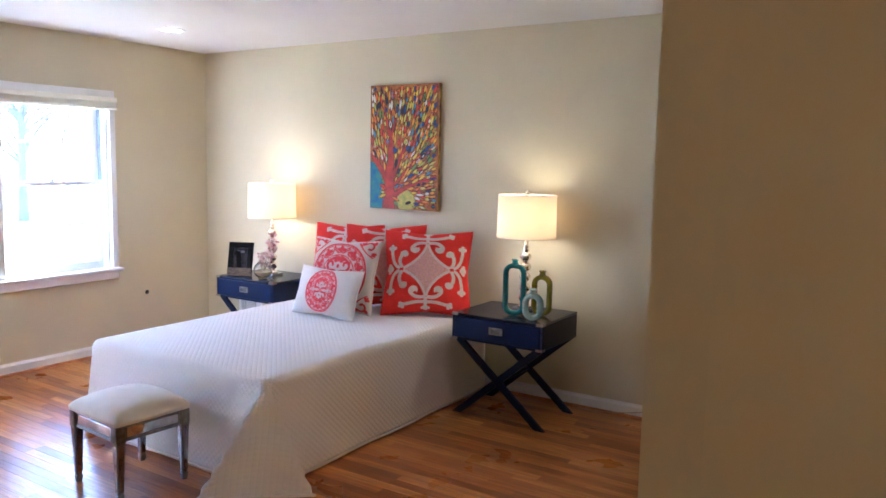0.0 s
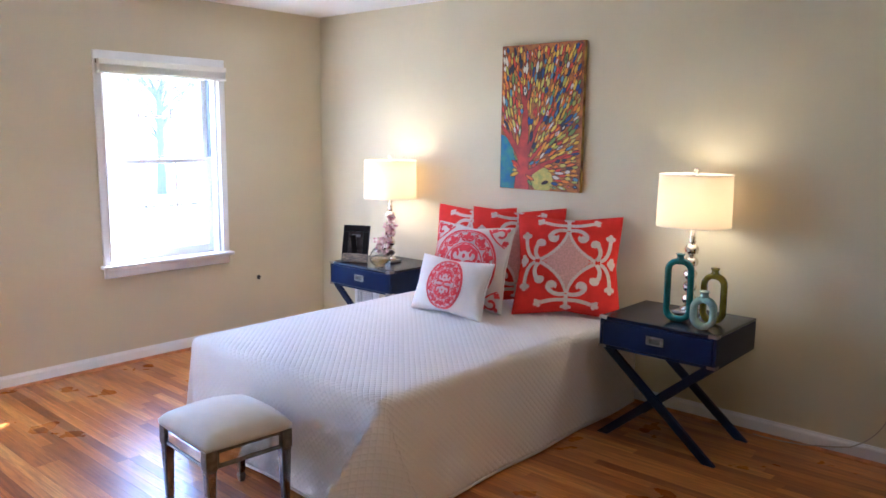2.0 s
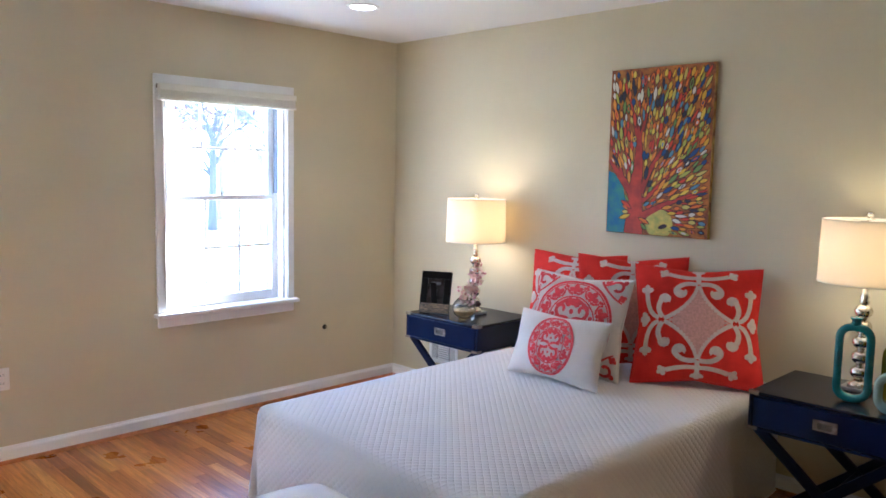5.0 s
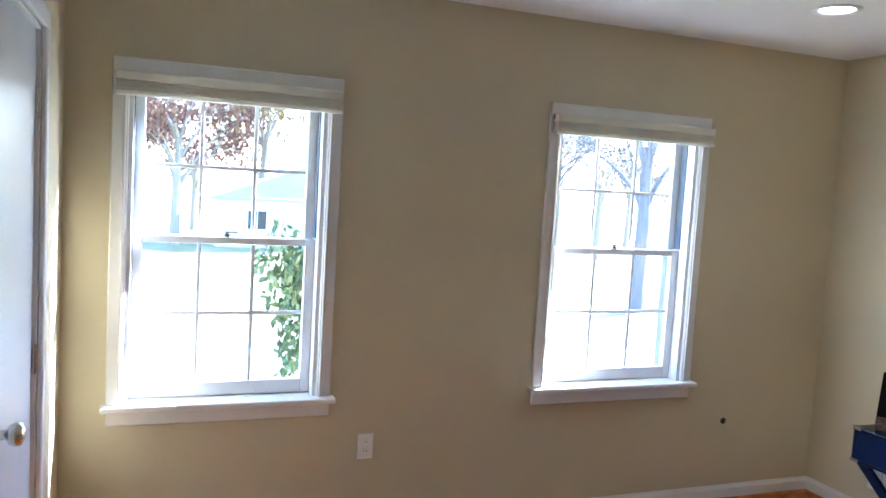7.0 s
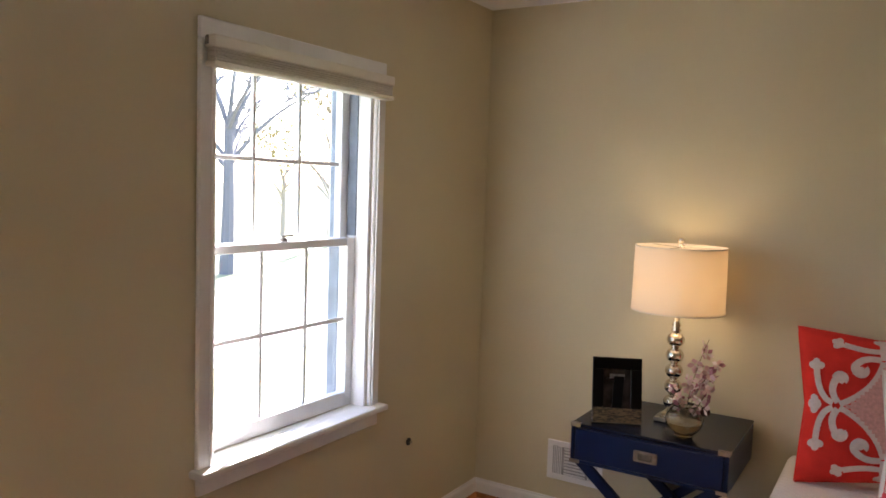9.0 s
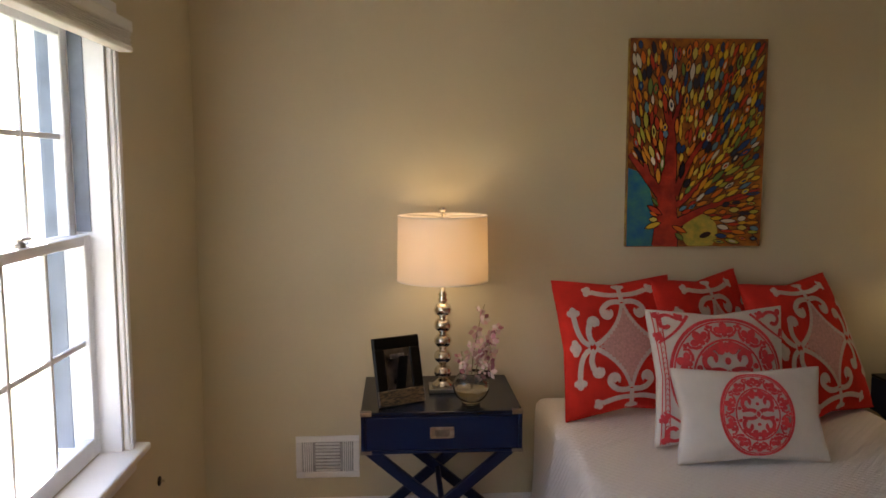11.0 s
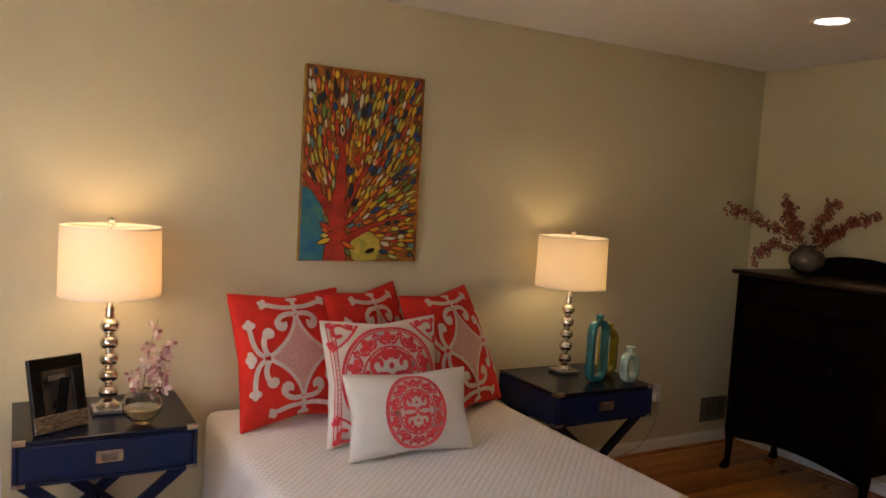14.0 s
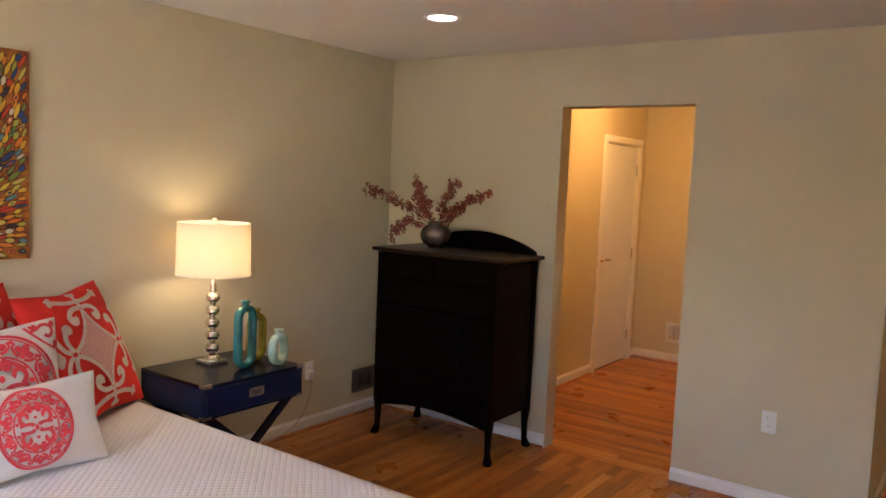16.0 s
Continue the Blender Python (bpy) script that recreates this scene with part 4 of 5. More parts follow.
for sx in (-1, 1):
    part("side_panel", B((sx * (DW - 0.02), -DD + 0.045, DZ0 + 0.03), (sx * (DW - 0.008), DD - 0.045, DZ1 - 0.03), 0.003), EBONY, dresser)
    for sy in (-1, 1):
        bm = bmesh.new()
        x, y = sx * (DW - 0.022), sy * (DD - 0.022)
        lv = []
        for z, h, o in ((0.001, 0.019, 0.012), (0.02, 0.021, 0.008), (0.06, 0.014, 0.0), (0.16, 0.016, -0.002), (0.24, 0.022, 0.0), (DZ1, 0.022, 0.0)):
            lv.append([bm.verts.new((x + sx * o + a * h, y + sy * o + b * h, z)) for a, b in ((-1, -1), (1, -1), (1, 1), (-1, 1))])
        for p, q in zip(lv, lv[1:]):
            for k in range(4):
                bm.faces.new((p[k], p[(k + 1) % 4], q[(k + 1) % 4], q[k]))
        bm.faces.new(lv[0][::-1])
        bm.faces.new(lv[-1])
        bmesh.ops.bevel(bm, geom=list(bm.edges), offset=0.003, segments=1, affect="EDGES")
        part("leg", bm, EBONY, dresser)
zs = [DZ0 + 0.02, 0.46, 0.665, 0.85, 1.02, DZ1 - 0.008]
for k, (za, zb) in enumerate(zip(zs, zs[1:])):
    halves = ((-DW + 0.046, -0.005), (0.005, DW - 0.046)) if k == 4 else ((-DW + 0.046, DW - 0.046),)
    for xa, xb in halves:
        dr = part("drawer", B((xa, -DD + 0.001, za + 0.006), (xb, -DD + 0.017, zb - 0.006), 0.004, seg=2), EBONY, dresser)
        knobs = ((xa + xb) / 2,) if k == 4 else (xa + (xb - xa) * 0.22, xa + (xb - xa) * 0.78)
        for x in knobs:
            bm = bmesh.new()
            lathe(bm, [(0.008, 0), (0.007, 0.010), (0.015, 0.018), (0.016, 0.024), (0.009, 0.029)], 18)
            bmesh.ops.transform(bm, matrix=pose(x, -DD + 0.001, (za + zb) / 2, 90), verts=bm.verts)
            part("knob", bm, EBONY, dr, "dark turned wooden knob", smooth=True)
bm = bmesh.new()
pr = [(-DW + 0.046, DZ0 + 0.018)] + [(-DW + 0.046 + (2 * DW - 0.092) * t, DZ0 - 0.04 + 0.045 * math.sin(math.pi * t)) for t in [k / 14 for k in range(15)]] + [(DW - 0.046, DZ0 + 0.018)]
a = [bm.verts.new((x, -DD + 0.006, z)) for x, z in pr]
b = [bm.verts.new((x, -DD + 0.022, z)) for x, z in pr]
for i in range(len(pr)):
    k = (i + 1) % len(pr)
    bm.faces.new((a[i], b[i], b[k], a[k]))
bm.faces.new(a)
bm.faces.new(b[::-1])
bmesh.ops.recalc_face_normals(bm, faces=bm.faces)
part("skirt", bm, EBONY, dresser)
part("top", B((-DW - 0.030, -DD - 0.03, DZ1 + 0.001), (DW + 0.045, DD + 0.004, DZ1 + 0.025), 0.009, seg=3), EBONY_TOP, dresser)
bm = bmesh.new()
cr = [(-DW + 0.01, DZ1 + 0.0255)] + [(-DW + 0.01 + (2 * DW - 0.02) * t, DZ1 + 0.026 + 0.012 + 0.105 * math.sin(math.pi * t) ** 0.75) for t in [k / 28 for k in range(29)]] + [(DW - 0.01, DZ1 + 0.0255)]
a = [bm.verts.new((x, DD - 0.022, z)) for x, z in cr]
b = [bm.verts.new((x, DD - 0.002, z)) for x, z in cr]
for i in range(len(cr)):
    k = (i + 1) % len(cr)
    bm.faces.new((a[i], b[i], b[k], a[k]))
bm.faces.new(a)
bm.faces.new(b[::-1])
bmesh.ops.recalc_face_normals(bm, faces=bm.faces)
part("backboard", bm, EBONY, dresser, "arched backboard")

# ---- things on the walls and on the furniture ----
# the tree painting
ART_W, ART_H = 0.602, 0.893
art = thing("painting", pose(2.147, -0.004, 1.653), "unframed canvas of a red tree with yellow and blue leaves", "painting")
EDGE_PAINT = mat("canvas_edge", (0.20, 0.09, 0.04), 0.8, scale=22, colour2=(0.45, 0.30, 0.05), bump=0.3, bump_scale=300)
part("canvas", B((-ART_W / 2, -0.030, -ART_H / 2), (ART_W / 2, 0, ART_H / 2), 0.003), EDGE_PAINT, art)
FIELD = mat("ochre_field", (0.46, 0.15, 0.014), 0.6, scale=20, colour2=(0.17, 0.045, 0.012), bump=0.4, bump_scale=120)
BLUE_FIELD = mat("blue_field", (0.010, 0.13, 0.30), 0.6, scale=16, colour2=(0.05, 0.24, 0.19), bump=0.4, bump_scale=120)
RED_TREE = mat("red_tree_paint", (0.56, 0.045, 0.018), 0.55, scale=18, colour2=(0.30, 0.022, 0.013), bump=0.4, bump_scale=120)
SUN_PAINT = mat("yellow_orb_paint", (0.60, 0.44, 0.07), 0.55, scale=30, colour2=(0.32, 0.33, 0.06), bump=0.4, bump_scale=120)
LEAF_PAINT = island_colours("leaf_paint", [(0.66, 0.40, 0.02), (0.70, 0.15, 0.012), (0.40, 0.38, 0.05), (0.02, 0.06, 0.20), (0.72, 0.50, 0.04), (0.68, 0.26, 0.015), (0.16, 0.24, 0.05), (0.70, 0.20, 0.012), (0.10, 0.22, 0.30), (0.62, 0.55, 0.42), (0.58, 0.05, 0.015), (0.66, 0.36, 0.02), (0.03, 0.025, 0.05), (0.55, 0.44, 0.08)])
EYE_PAINT = island_colours("leaf_eye_paint", [(0.58, 0.52, 0.42), (0.03, 0.05, 0.10), (0.50, 0.07, 0.03), (0.12, 0.24, 0.30), (0.06, 0.03, 0.02)])
LEAF_DARK = mat("leaf_outline_paint", (0.030, 0.012, 0.010), 0.6, vary=0.3, scale=40)
AY = -0.0305
part("painted_ground", B((-ART_W / 2 + 0.001, AY - 0.0006, -ART_H / 2 + 0.001), (ART_W / 2 - 0.001, AY, ART_H / 2 - 0.001)), FIELD, art)


def flat_fan(bm, centre, ring, y):
    c = bm.verts.new((centre[0], y, centre[1]))
    vs = [bm.verts.new((p[0], y, p[1])) for p in ring]
    for k in range(len(vs)):
        bm.faces.new((c, vs[k], vs[(k + 1) % len(vs)]))


def flat_stroke(bm, pts, w0, w1, y):
    prev = None
    n = len(pts)
    for i, p in enumerate(pts):
        q, r = pts[min(i + 1, n - 1)], pts[max(i - 1, 0)]
        d = Vector((q[0] - r[0], q[1] - r[1])).normalized()
        w = (w0 + (w1 - w0) * i / (n - 1)) / 2
        pair = (bm.verts.new((p[0] - d.y * w, y, p[1] + d.x * w)), bm.verts.new((p[0] + d.y * w, y, p[1] - d.x * w)))
        if prev:
            bm.faces.new((prev[0], prev[1], pair[1], pair[0]))
        prev = pair


def quad2(p0, p1, p2, n=10):
    return [((1 - t) ** 2 * p0[0] + 2 * t * (1 - t) * p1[0] + t * t * p2[0], (1 - t) ** 2 * p0[1] + 2 * t * (1 - t) * p1[1] + t * t * p2[1]) for t in (i / n for i in range(n + 1))]


L0, B0, R0, T0 = -ART_W / 2 + 0.003, -ART_H / 2 + 0.003, ART_W / 2 - 0.003, ART_H / 2 - 0.003


def on_canvas(p):
    """Canvas place of a share of its width and height."""
    return L0 + (R0 - L0) * p[0], B0 + (T0 - B0) * p[1]


bm = bmesh.new()
ring = [on_canvas(p) for p in ((0, 0), (0.20, 0), (0.205, 0.10), (0.195, 0.20), (0.165, 0.28), (0.115, 0.335), (0.06, 0.37), (0, 0.385))]
flat_fan(bm, on_canvas((0.08, 0.14)), ring, AY - 0.0010)
part("painted_pool", bm, BLUE_FIELD, art)
# trunk and boughs: three points of a curve, the breadths at its ends
BOUGHS = [((0.285, 0.0), (0.300, 0.15), (0.285, 0.29), 0.112, 0.074), ((0.285, 0.27), (0.325, 0.42), (0.31, 0.57), 0.076, 0.030),
          ((0.31, 0.55), (0.26, 0.66), (0.15, 0.98), 0.024, 0.004), ((0.31, 0.55), (0.37, 0.70), (0.46, 0.985), 0.024, 0.004), ((0.31, 0.56), (0.29, 0.72), (0.31, 0.98), 0.016, 0.003),
          ((0.25, 0.26), (0.15, 0.33), (0.008, 0.45), 0.052, 0.018), ((0.16, 0.32), (0.08, 0.50), (0.03, 0.82), 0.020, 0.004), ((0.22, 0.29), (0.19, 0.52), (0.11, 0.76), 0.018, 0.004),
          ((0.35, 0.25), (0.45, 0.46), (0.66, 0.60), 0.032, 0.010), ((0.62, 0.575), (0.74, 0.68), (0.80, 0.97), 0.010, 0.003), ((0.46, 0.43), (0.52, 0.62), (0.60, 0.95), 0.012, 0.003),
          ((0.36, 0.20), (0.58, 0.30), (0.97, 0.66), 0.026, 0.005), ((0.35, 0.10), (0.58, 0.20), (0.985, 0.28), 0.042, 0.007), ((0.55, 0.30), (0.78, 0.37), (0.985, 0.44), 0.012, 0.003),
          ((0.50, 0.17), (0.75, 0.15), (0.985, 0.06), 0.014, 0.003), ((0.62, 0.21), (0.82, 0.20), (0.985, 0.17), 0.009, 0.003), ((0.66, 0.40), (0.84, 0.55), (0.96, 0.84), 0.010, 0.003)]
bm, bo_ = bmesh.new(), bmesh.new()
rng = random.Random(12)
bough_pts = []
for k, (a, b, c, w0, w1) in enumerate(BOUGHS):
    pts = quad2(on_canvas(a), on_canvas(b), on_canvas(c), 12)
    flat_stroke(bm, pts, w0, w1, AY - 0.0017 - 0.00003 * k)
    flat_stroke(bo_, pts, w0 + 0.008, w1 + 0.005, AY - 0.00135 - 0.00001 * k)
    bough_pts += [(p, (w0 + (w1 - w0) * i / 12) / 2) for i, p in enumerate(pts)]
    if k > 1:
        for i in (4, 6, 8, 10):
            p, q = pts[i], pts[i + 2] if i < 10 else pts[12]
            a2 = math.atan2(q[1] - p[1], q[0] - p[0]) + rng.choice((-1, 1)) * rng.uniform(0.25, 0.55)
            ln = rng.uniform(0.06, 0.13)
            e = (min(max(p[0] + ln * math.cos(a2), L0 + 0.004), R0 - 0.004), min(max(p[1] + ln * math.sin(a2), B0 + 0.004), T0 - 0.004))
            flat_stroke(bo_, quad2(p, ((p[0] + e[0]) / 2, (p[1] + e[1]) / 2 + 0.008), e, 6), 0.006, 0.0022, AY - 0.0013)
part("painted_tree", bm, RED_TREE, art)
part("bough_outline", bo_, LEAF_DARK, art)
bm, bd, be = bmesh.new(), bmesh.new(), bmesh.new()
root = Vector(on_canvas((0.30, 0.12)))
ORB = on_canvas((0.545, 0.068))
leaves_at = []
for k in range(9000):
    x, z = rng.uniform(L0 + 0.01, R0 - 0.01), rng.uniform(B0 + 0.01, T0 - 0.01)
    d = Vector((x, z)) - root
    ang = math.atan2(d.y, d.x) + rng.uniform(-0.2, 0.2)
    if z > 0:
        ang = ang * 0.75 + 0.25 * math.pi / 2
    e1, e2 = Vector((math.cos(ang), math.sin(ang))), Vector((-math.sin(ang), math.cos(ang)))
    ln, wd = rng.uniform(0.017, 0.040), rng.uniform(0.0062, 0.0112)
    if (x - L0) < 0.19 * ART_W and z < B0 + 0.36 or (x - ORB[0]) ** 2 + (z - ORB[1]) ** 2 < 0.092 ** 2:
        continue
    ex, ez = abs(e1.x) * ln * 1.2 + abs(e2.x) * wd, abs(e1.y) * ln * 1.2 + abs(e2.y) * wd
    if x - ex < L0 or x + ex > R0 or z - ez < B0 or z + ez > T0:
        continue
    if any((x - p[0]) ** 2 + (z - p[1]) ** 2 < (w + 0.007) ** 2 for p, w in bough_pts if w > 0.006):
        continue
    c = Vector((x, z))
    if any(abs((c - q).dot(e1)) < (ln + l2) * 0.76 and abs((c - q).dot(e2)) < (wd + w2) * 0.92 for q, l2, w2 in leaves_at):
        continue
    leaves_at.append((c, ln, wd))
    yy = AY - 0.0023 - 0.00001 * (k % 40)
    for target, gl, gw, o in ((bd, 1.16, 1.42, 0.0), (bm, 1.0, 1.0, 0.0006)):
        ringp = [c + e1 * ln * gl * math.cos(t) + e2 * wd * gw * math.copysign(abs(math.sin(t)) ** 1.7, math.sin(t)) for t in [2 * math.pi * i / 12 for i in range(12)]]
        target.faces.new([target.verts.new((p.x, yy - o, p.y)) for p in ringp])
    if rng.random() < 0.22:
        ringp = [c + e1 * ln * 0.5 * math.cos(t) + e2 * wd * 0.5 * math.sin(t) for t in [2 * math.pi * i / 8 for i in range(8)]]
        be.faces.new([be.verts.new((p.x, yy - 0.0011, p.y)) for p in ringp])
part("leaf_outline", bd, LEAF_DARK, art, kind="stuff")
part("painted_leaves", bm, LEAF_PAINT, art, kind="stuff")
part("leaf_eye", be, EYE_PAINT, art, kind="stuff")
bm = bmesh.new()
flat_fan(bm, ORB, [(ORB[0] + 0.080 * math.cos(t), max(B0, ORB[1] + 0.080 * math.sin(t))) for t in [2 * math.pi * i / 24 for i in range(24)]], AY - 0.0015)
part("painted_orb", bm, SUN_PAINT, art)
bm = bmesh.new()
flat_fan(bm, (ORB[0] + 0.024, ORB[1] - 0.012), [(ORB[0] + 0.024 + 0.026 * math.cos(t), ORB[1] - 0.012 + 0.014 * math.sin(t + 0.5)) for t in [2 * math.pi * i / 12 for i in range(12)]], AY - 0.0049)
part("painted_bird", bm, LEAF_DARK, art)


# ---- pillows ----
def pillow_point(u, v, w, h, d, side):
    """Point of a pillow's face; u, v run from -1 to 1; side -1 is the front."""
    pinch = 1 - 0.11 * (1 - abs(v)) ** 1.0 * abs(u) ** 6
    pinchv = 1 - 0.12 * (1 - abs(u)) ** 1.0 * abs(v) ** 6
    bulge = max(0.0, (1 - u ** 2) * (1 - v ** 2)) ** 0.42
    return Vector((u * w / 2 * pinch, side * d / 2 * bulge, h / 2 + v * h / 2 * pinchv))


def pillow(m, w, h, d, cloth, label, prints, bold=1.0):
    """A stuffed pillow standing on its lower edge; prints is a list of (name, material, label, strokes) on its front."""
    p = thing("pillow", m, label, "pillow", "pillows on the bed")
    bm = bmesh.new()
    n = 26
    for side in (-1, 1):
        g = {}
        for i in range(n + 1):
            for j in range(n + 1):
                u, v = math.sin((-1 + 2 * i / n) * math.pi / 2), math.sin((-1 + 2 * j / n) * math.pi / 2)
                q = pillow_point(u, v, w, h, d, side)
                q.y += 0.004 * noise.noise(Vector((u * 3, v * 3, w * 9))) * (1 - u * u) * (1 - v * v)
                g[i, j] = bm.verts.new(q)
        for i in range(n):
            for j in range(n):
                c = (g[i, j], g[i + 1, j], g[i + 1, j + 1], g[i, j + 1])
                bm.faces.new(c if side < 0 else c[::-1])
    bmesh.ops.remove_doubles(bm, verts=bm.verts, dist=1e-5)
    part("stuffed_cover", bm, cloth, p, smooth=True)
    bm = bmesh.new()
    rim = [(-1 + 2 * k / 20, -1) for k in range(20)] + [(1, -1 + 2 * k / 20) for k in range(20)] + [(1 - 2 * k / 20, 1) for k in range(20)] + [(-1, 1 - 2 * k / 20) for k in range(21)]
    tube(bm, [pillow_point(u, v, w, h, d, -1) for u, v in rim], 0.004, n=6)
    part("seam", bm, cloth, p)
    for name, material, lab, strokes in prints:
        bm = bmesh.new()
        for k, (pts, w0, w1) in enumerate(strokes):
            prev = None
            m_ = len(pts)
            lift = 0.0052 if name == "star_print" else 0.0045 + 0.00004 * (k % 40)
            for i, (x, z) in enumerate(pts):
                qx, qz = pts[min(i + 1, m_ - 1)]
                rx, rz = pts[max(i - 1, 0)]
                dd = Vector(((qx - rx) * w, (qz - rz) * h))
                dd = dd.normalized() if dd.length > 1e-9 else Vector((1, 0))
                ww = (w0[i] if isinstance(w0, list) else w0 + (w1 - w0) * i / max(1, m_ - 1)) * bold
                row = []
                for s in (-1, -0.33, 0.33, 1):
                    u = min(0.985, max(-0.985, x - dd.y * ww * s / w))
                    v = min(0.985, max(-0.985, z + dd.x * ww * s / h))
                    q = pillow_point(u, v, w, h, d, -1)
                    q.y -= lift
                    row.append(bm.verts.new(q))
                if prev:
                    for a in range(3):
                        bm.faces.new((prev[a], prev[a + 1], row[a + 1], row[a]))
                prev = row
        part(name, bm, material, p, lab, kind="stuff")
    return p


def mirrored(strokes, fx=True, fz=True):
    out = []
    for pts, a, b in strokes:
        for sx in ((1, -1) if fx else (1,)):
            for sz in ((1, -1) if fz else (1,)):
                out.append(([(x * sx, z * sz) for x, z in pts], a, b))
    return out


def curl(cx, cz, r0, r1, a0, a1, n=18):
    return [(cx + (r0 + (r1 - r0) * i / n) * math.cos(a0 + (a1 - a0) * i / n), cz + (r0 + (r1 - r0) * i / n) * math.sin(a0 + (a1 - a0) * i / n)) for i in range(n + 1)]


def disc(cx, cz, r, size, tall=1.0, turn=0.0, n=8):
    """A filled oval: r is its half length in pillow units, size the pillow's breadth in metres."""
    c, q = math.cos(turn), math.sin(turn)
    ts = [-1 + 2 * i / n for i in range(n + 1)]
    return [(cx + r * t * c, cz + r * t * q) for t in ts], [max(0.0006, r * size * tall * math.sqrt(max(0, 1 - t * t))) for t in ts], 0


def flower(cx, cz, r, size, turn):
    """A rounded three-lobed tip at the end of a scroll."""
    out = []
    for k, (a, d) in enumerate(((turn - 1.0, 0.75), (turn, 0.9), (turn + 1.0, 0.75))):
        out.append(disc(cx + r * d * math.cos(a), cz + r * d * math.sin(a), r * 0.62, size, 0.8, a))
    out.append(disc(cx, cz, r * 0.6, size))
    return out


def scroll_strokes():
    """Four-way ogee scrolls of the large coral pillows."""
    q, z = [], 0.43
    q.append((quad2((0.0, 0.60), (0.10, 0.22), (0.52, 0.02), 14), 0.014, 0.014))
    q.append((quad2((0.03, 0.62), (0.24, 0.66), (0.34, 0.52), 10) + curl(0.26, 0.48, 0.09, 0.03, 0.4, -3.6), 0.015, 0.020))
    q.append((quad2((0.03, 0.74), (0.22, 0.72), (0.46, 0.80), 10), 0.014, 0.016))
    q += flower(0.50, 0.80, 0.075, z, 0.5)
    q.append((quad2((0.54, 0.04), (0.66, 0.18), (0.56, 0.34), 10) + curl(0.50, 0.34, 0.07, 0.02, 0.3, 3.6), 0.015, 0.022))
    q.append((quad2((0.60, 0.03), (0.78, 0.08), (0.80, 0.42), 10), 0.014, 0.016))
    q += flower(0.80, 0.46, 0.085, z, 1.57)
    q += flower(0.0, 0.86, 0.085, z, 1.57)
    q.append((quad2((0.0, 0.62), (0.02, 0.74), (0.0, 0.84), 6), 0.012, 0.012))
    q += flower(0.80, 0.0, 0.10, z, 0.0)
    q.append(disc(0.27, 0.47, 0.045, z))
    q.append(disc(0.50, 0.33, 0.045, z))
    return mirrored(q)


def star_fill():
    """The pale concave lozenge at the middle."""
    rows = []
    for k in range(-11, 12):
        z = k / 11 * 0.5
        half = 0.44 * (1 - abs(z) / 0.54) ** 1.7 + 0.012
        rows.append(([(-half + 2 * half * i / 8, z) for i in range(9)], 0.0102, 0.0102))
    return rows


def medallion(scale, rx, rz, size, fat=1.0):
    """Rings filled with blossoms, leaves and scrolls, as on the white pillows."""
    q = []
    ringn = 48
    for k, wd in ((1.0, 0.0060), (0.94, 0.0030), (0.60, 0.0036)):
        q.append(([(rx * k * math.cos(t), rz * k * math.sin(t)) for t in [2 * math.pi * i / ringn for i in range(ringn + 1)]], wd * scale, wd * scale))
    sq = rz / rx
    for i in range(10):
        t = 2 * math.pi * (i + 0.5) / 10
        c, s = math.cos(t), math.sin(t)
        for o, k, r in ((0.0, 0.84, 0.085), (0.13, 0.78, 0.075), (-0.13, 0.78, 0.075), (0.0, 0.71, 0.06)):
            q.append(disc(rx * k * math.cos(t + o), rz * k * math.sin(t + o), rx * r * fat, size, 0.75, t + (1.2 if o > 0 else -1.2 if o < 0 else 0)))
        for o in (0.26, -0.26):
            q.append(([(rx * k * math.cos(t + o * f), rz * k * math.sin(t + o * f)) for k, f in ((0.66, 0.3), (0.70, 0.8), (0.80, 1.1), (0.88, 0.9))], 0.006 * scale, 0.004 * scale))
        q.append(disc(rx * 0.88 * math.cos(t + 0.314), rz * 0.88 * math.sin(t + 0.314), rx * 0.045, size, 0.9))
    for sx in (1, -1):
        for sz in (1, -1):
            q.append(([(sx * x * rx, sz * z * rz) for x, z in curl(0.27, 0.27, 0.17, 0.04, -1.2, 3.8)], 0.009 * scale, 0.008 * scale))
            q.append(([(sx * x * rx, sz * z * rz) for x, z in quad2((0.06, 0.05), (0.16, 0.14), (0.44, 0.07))], 0.009 * scale, 0.006 * scale))
            q.append(([(sx * x * rx, sz * z * rz) for x, z in quad2((0.04, 0.54), (0.24, 0.48), (0.44, 0.34))], 0.010 * scale, 0.006 * scale))
            q.append(disc(sx * rx * 0.12, sz * rz * 0.42, rx * 0.09, size, 0.8, sx * sz * 0.6))
            q.append(disc(sx * rx * 0.50, sz * rz * 0.14, rx * 0.055, size, 0.9))
    for s in (1, -1):
        q.append(disc(0, s * rz * 0.47, rx * 0.10, size, 0.9, 1.57))
        q.append(disc(0, s * rz * 0.24, rx * 0.07, size, 0.8, 1.57))
    q.append(disc(0, 0, rx * 0.06, size, 1.4))
    return q


def corner_sprigs(size):
    q = []
    q.append((quad2((0.46, 0.93), (0.62, 0.64), (0.93, 0.50)), 0.013, 0.007))
    q.append((curl(0.78, 0.80, 0.15, 0.05, 2.6, -2.4), 0.014, 0.016))
    q += flower(0.62, 0.88, 0.07, size, 2.6)
    q += flower(0.90, 0.62, 0.07, size, -1.0)
    q.append(disc(0.90, 0.92, 0.05, size))
    return mirrored(q)


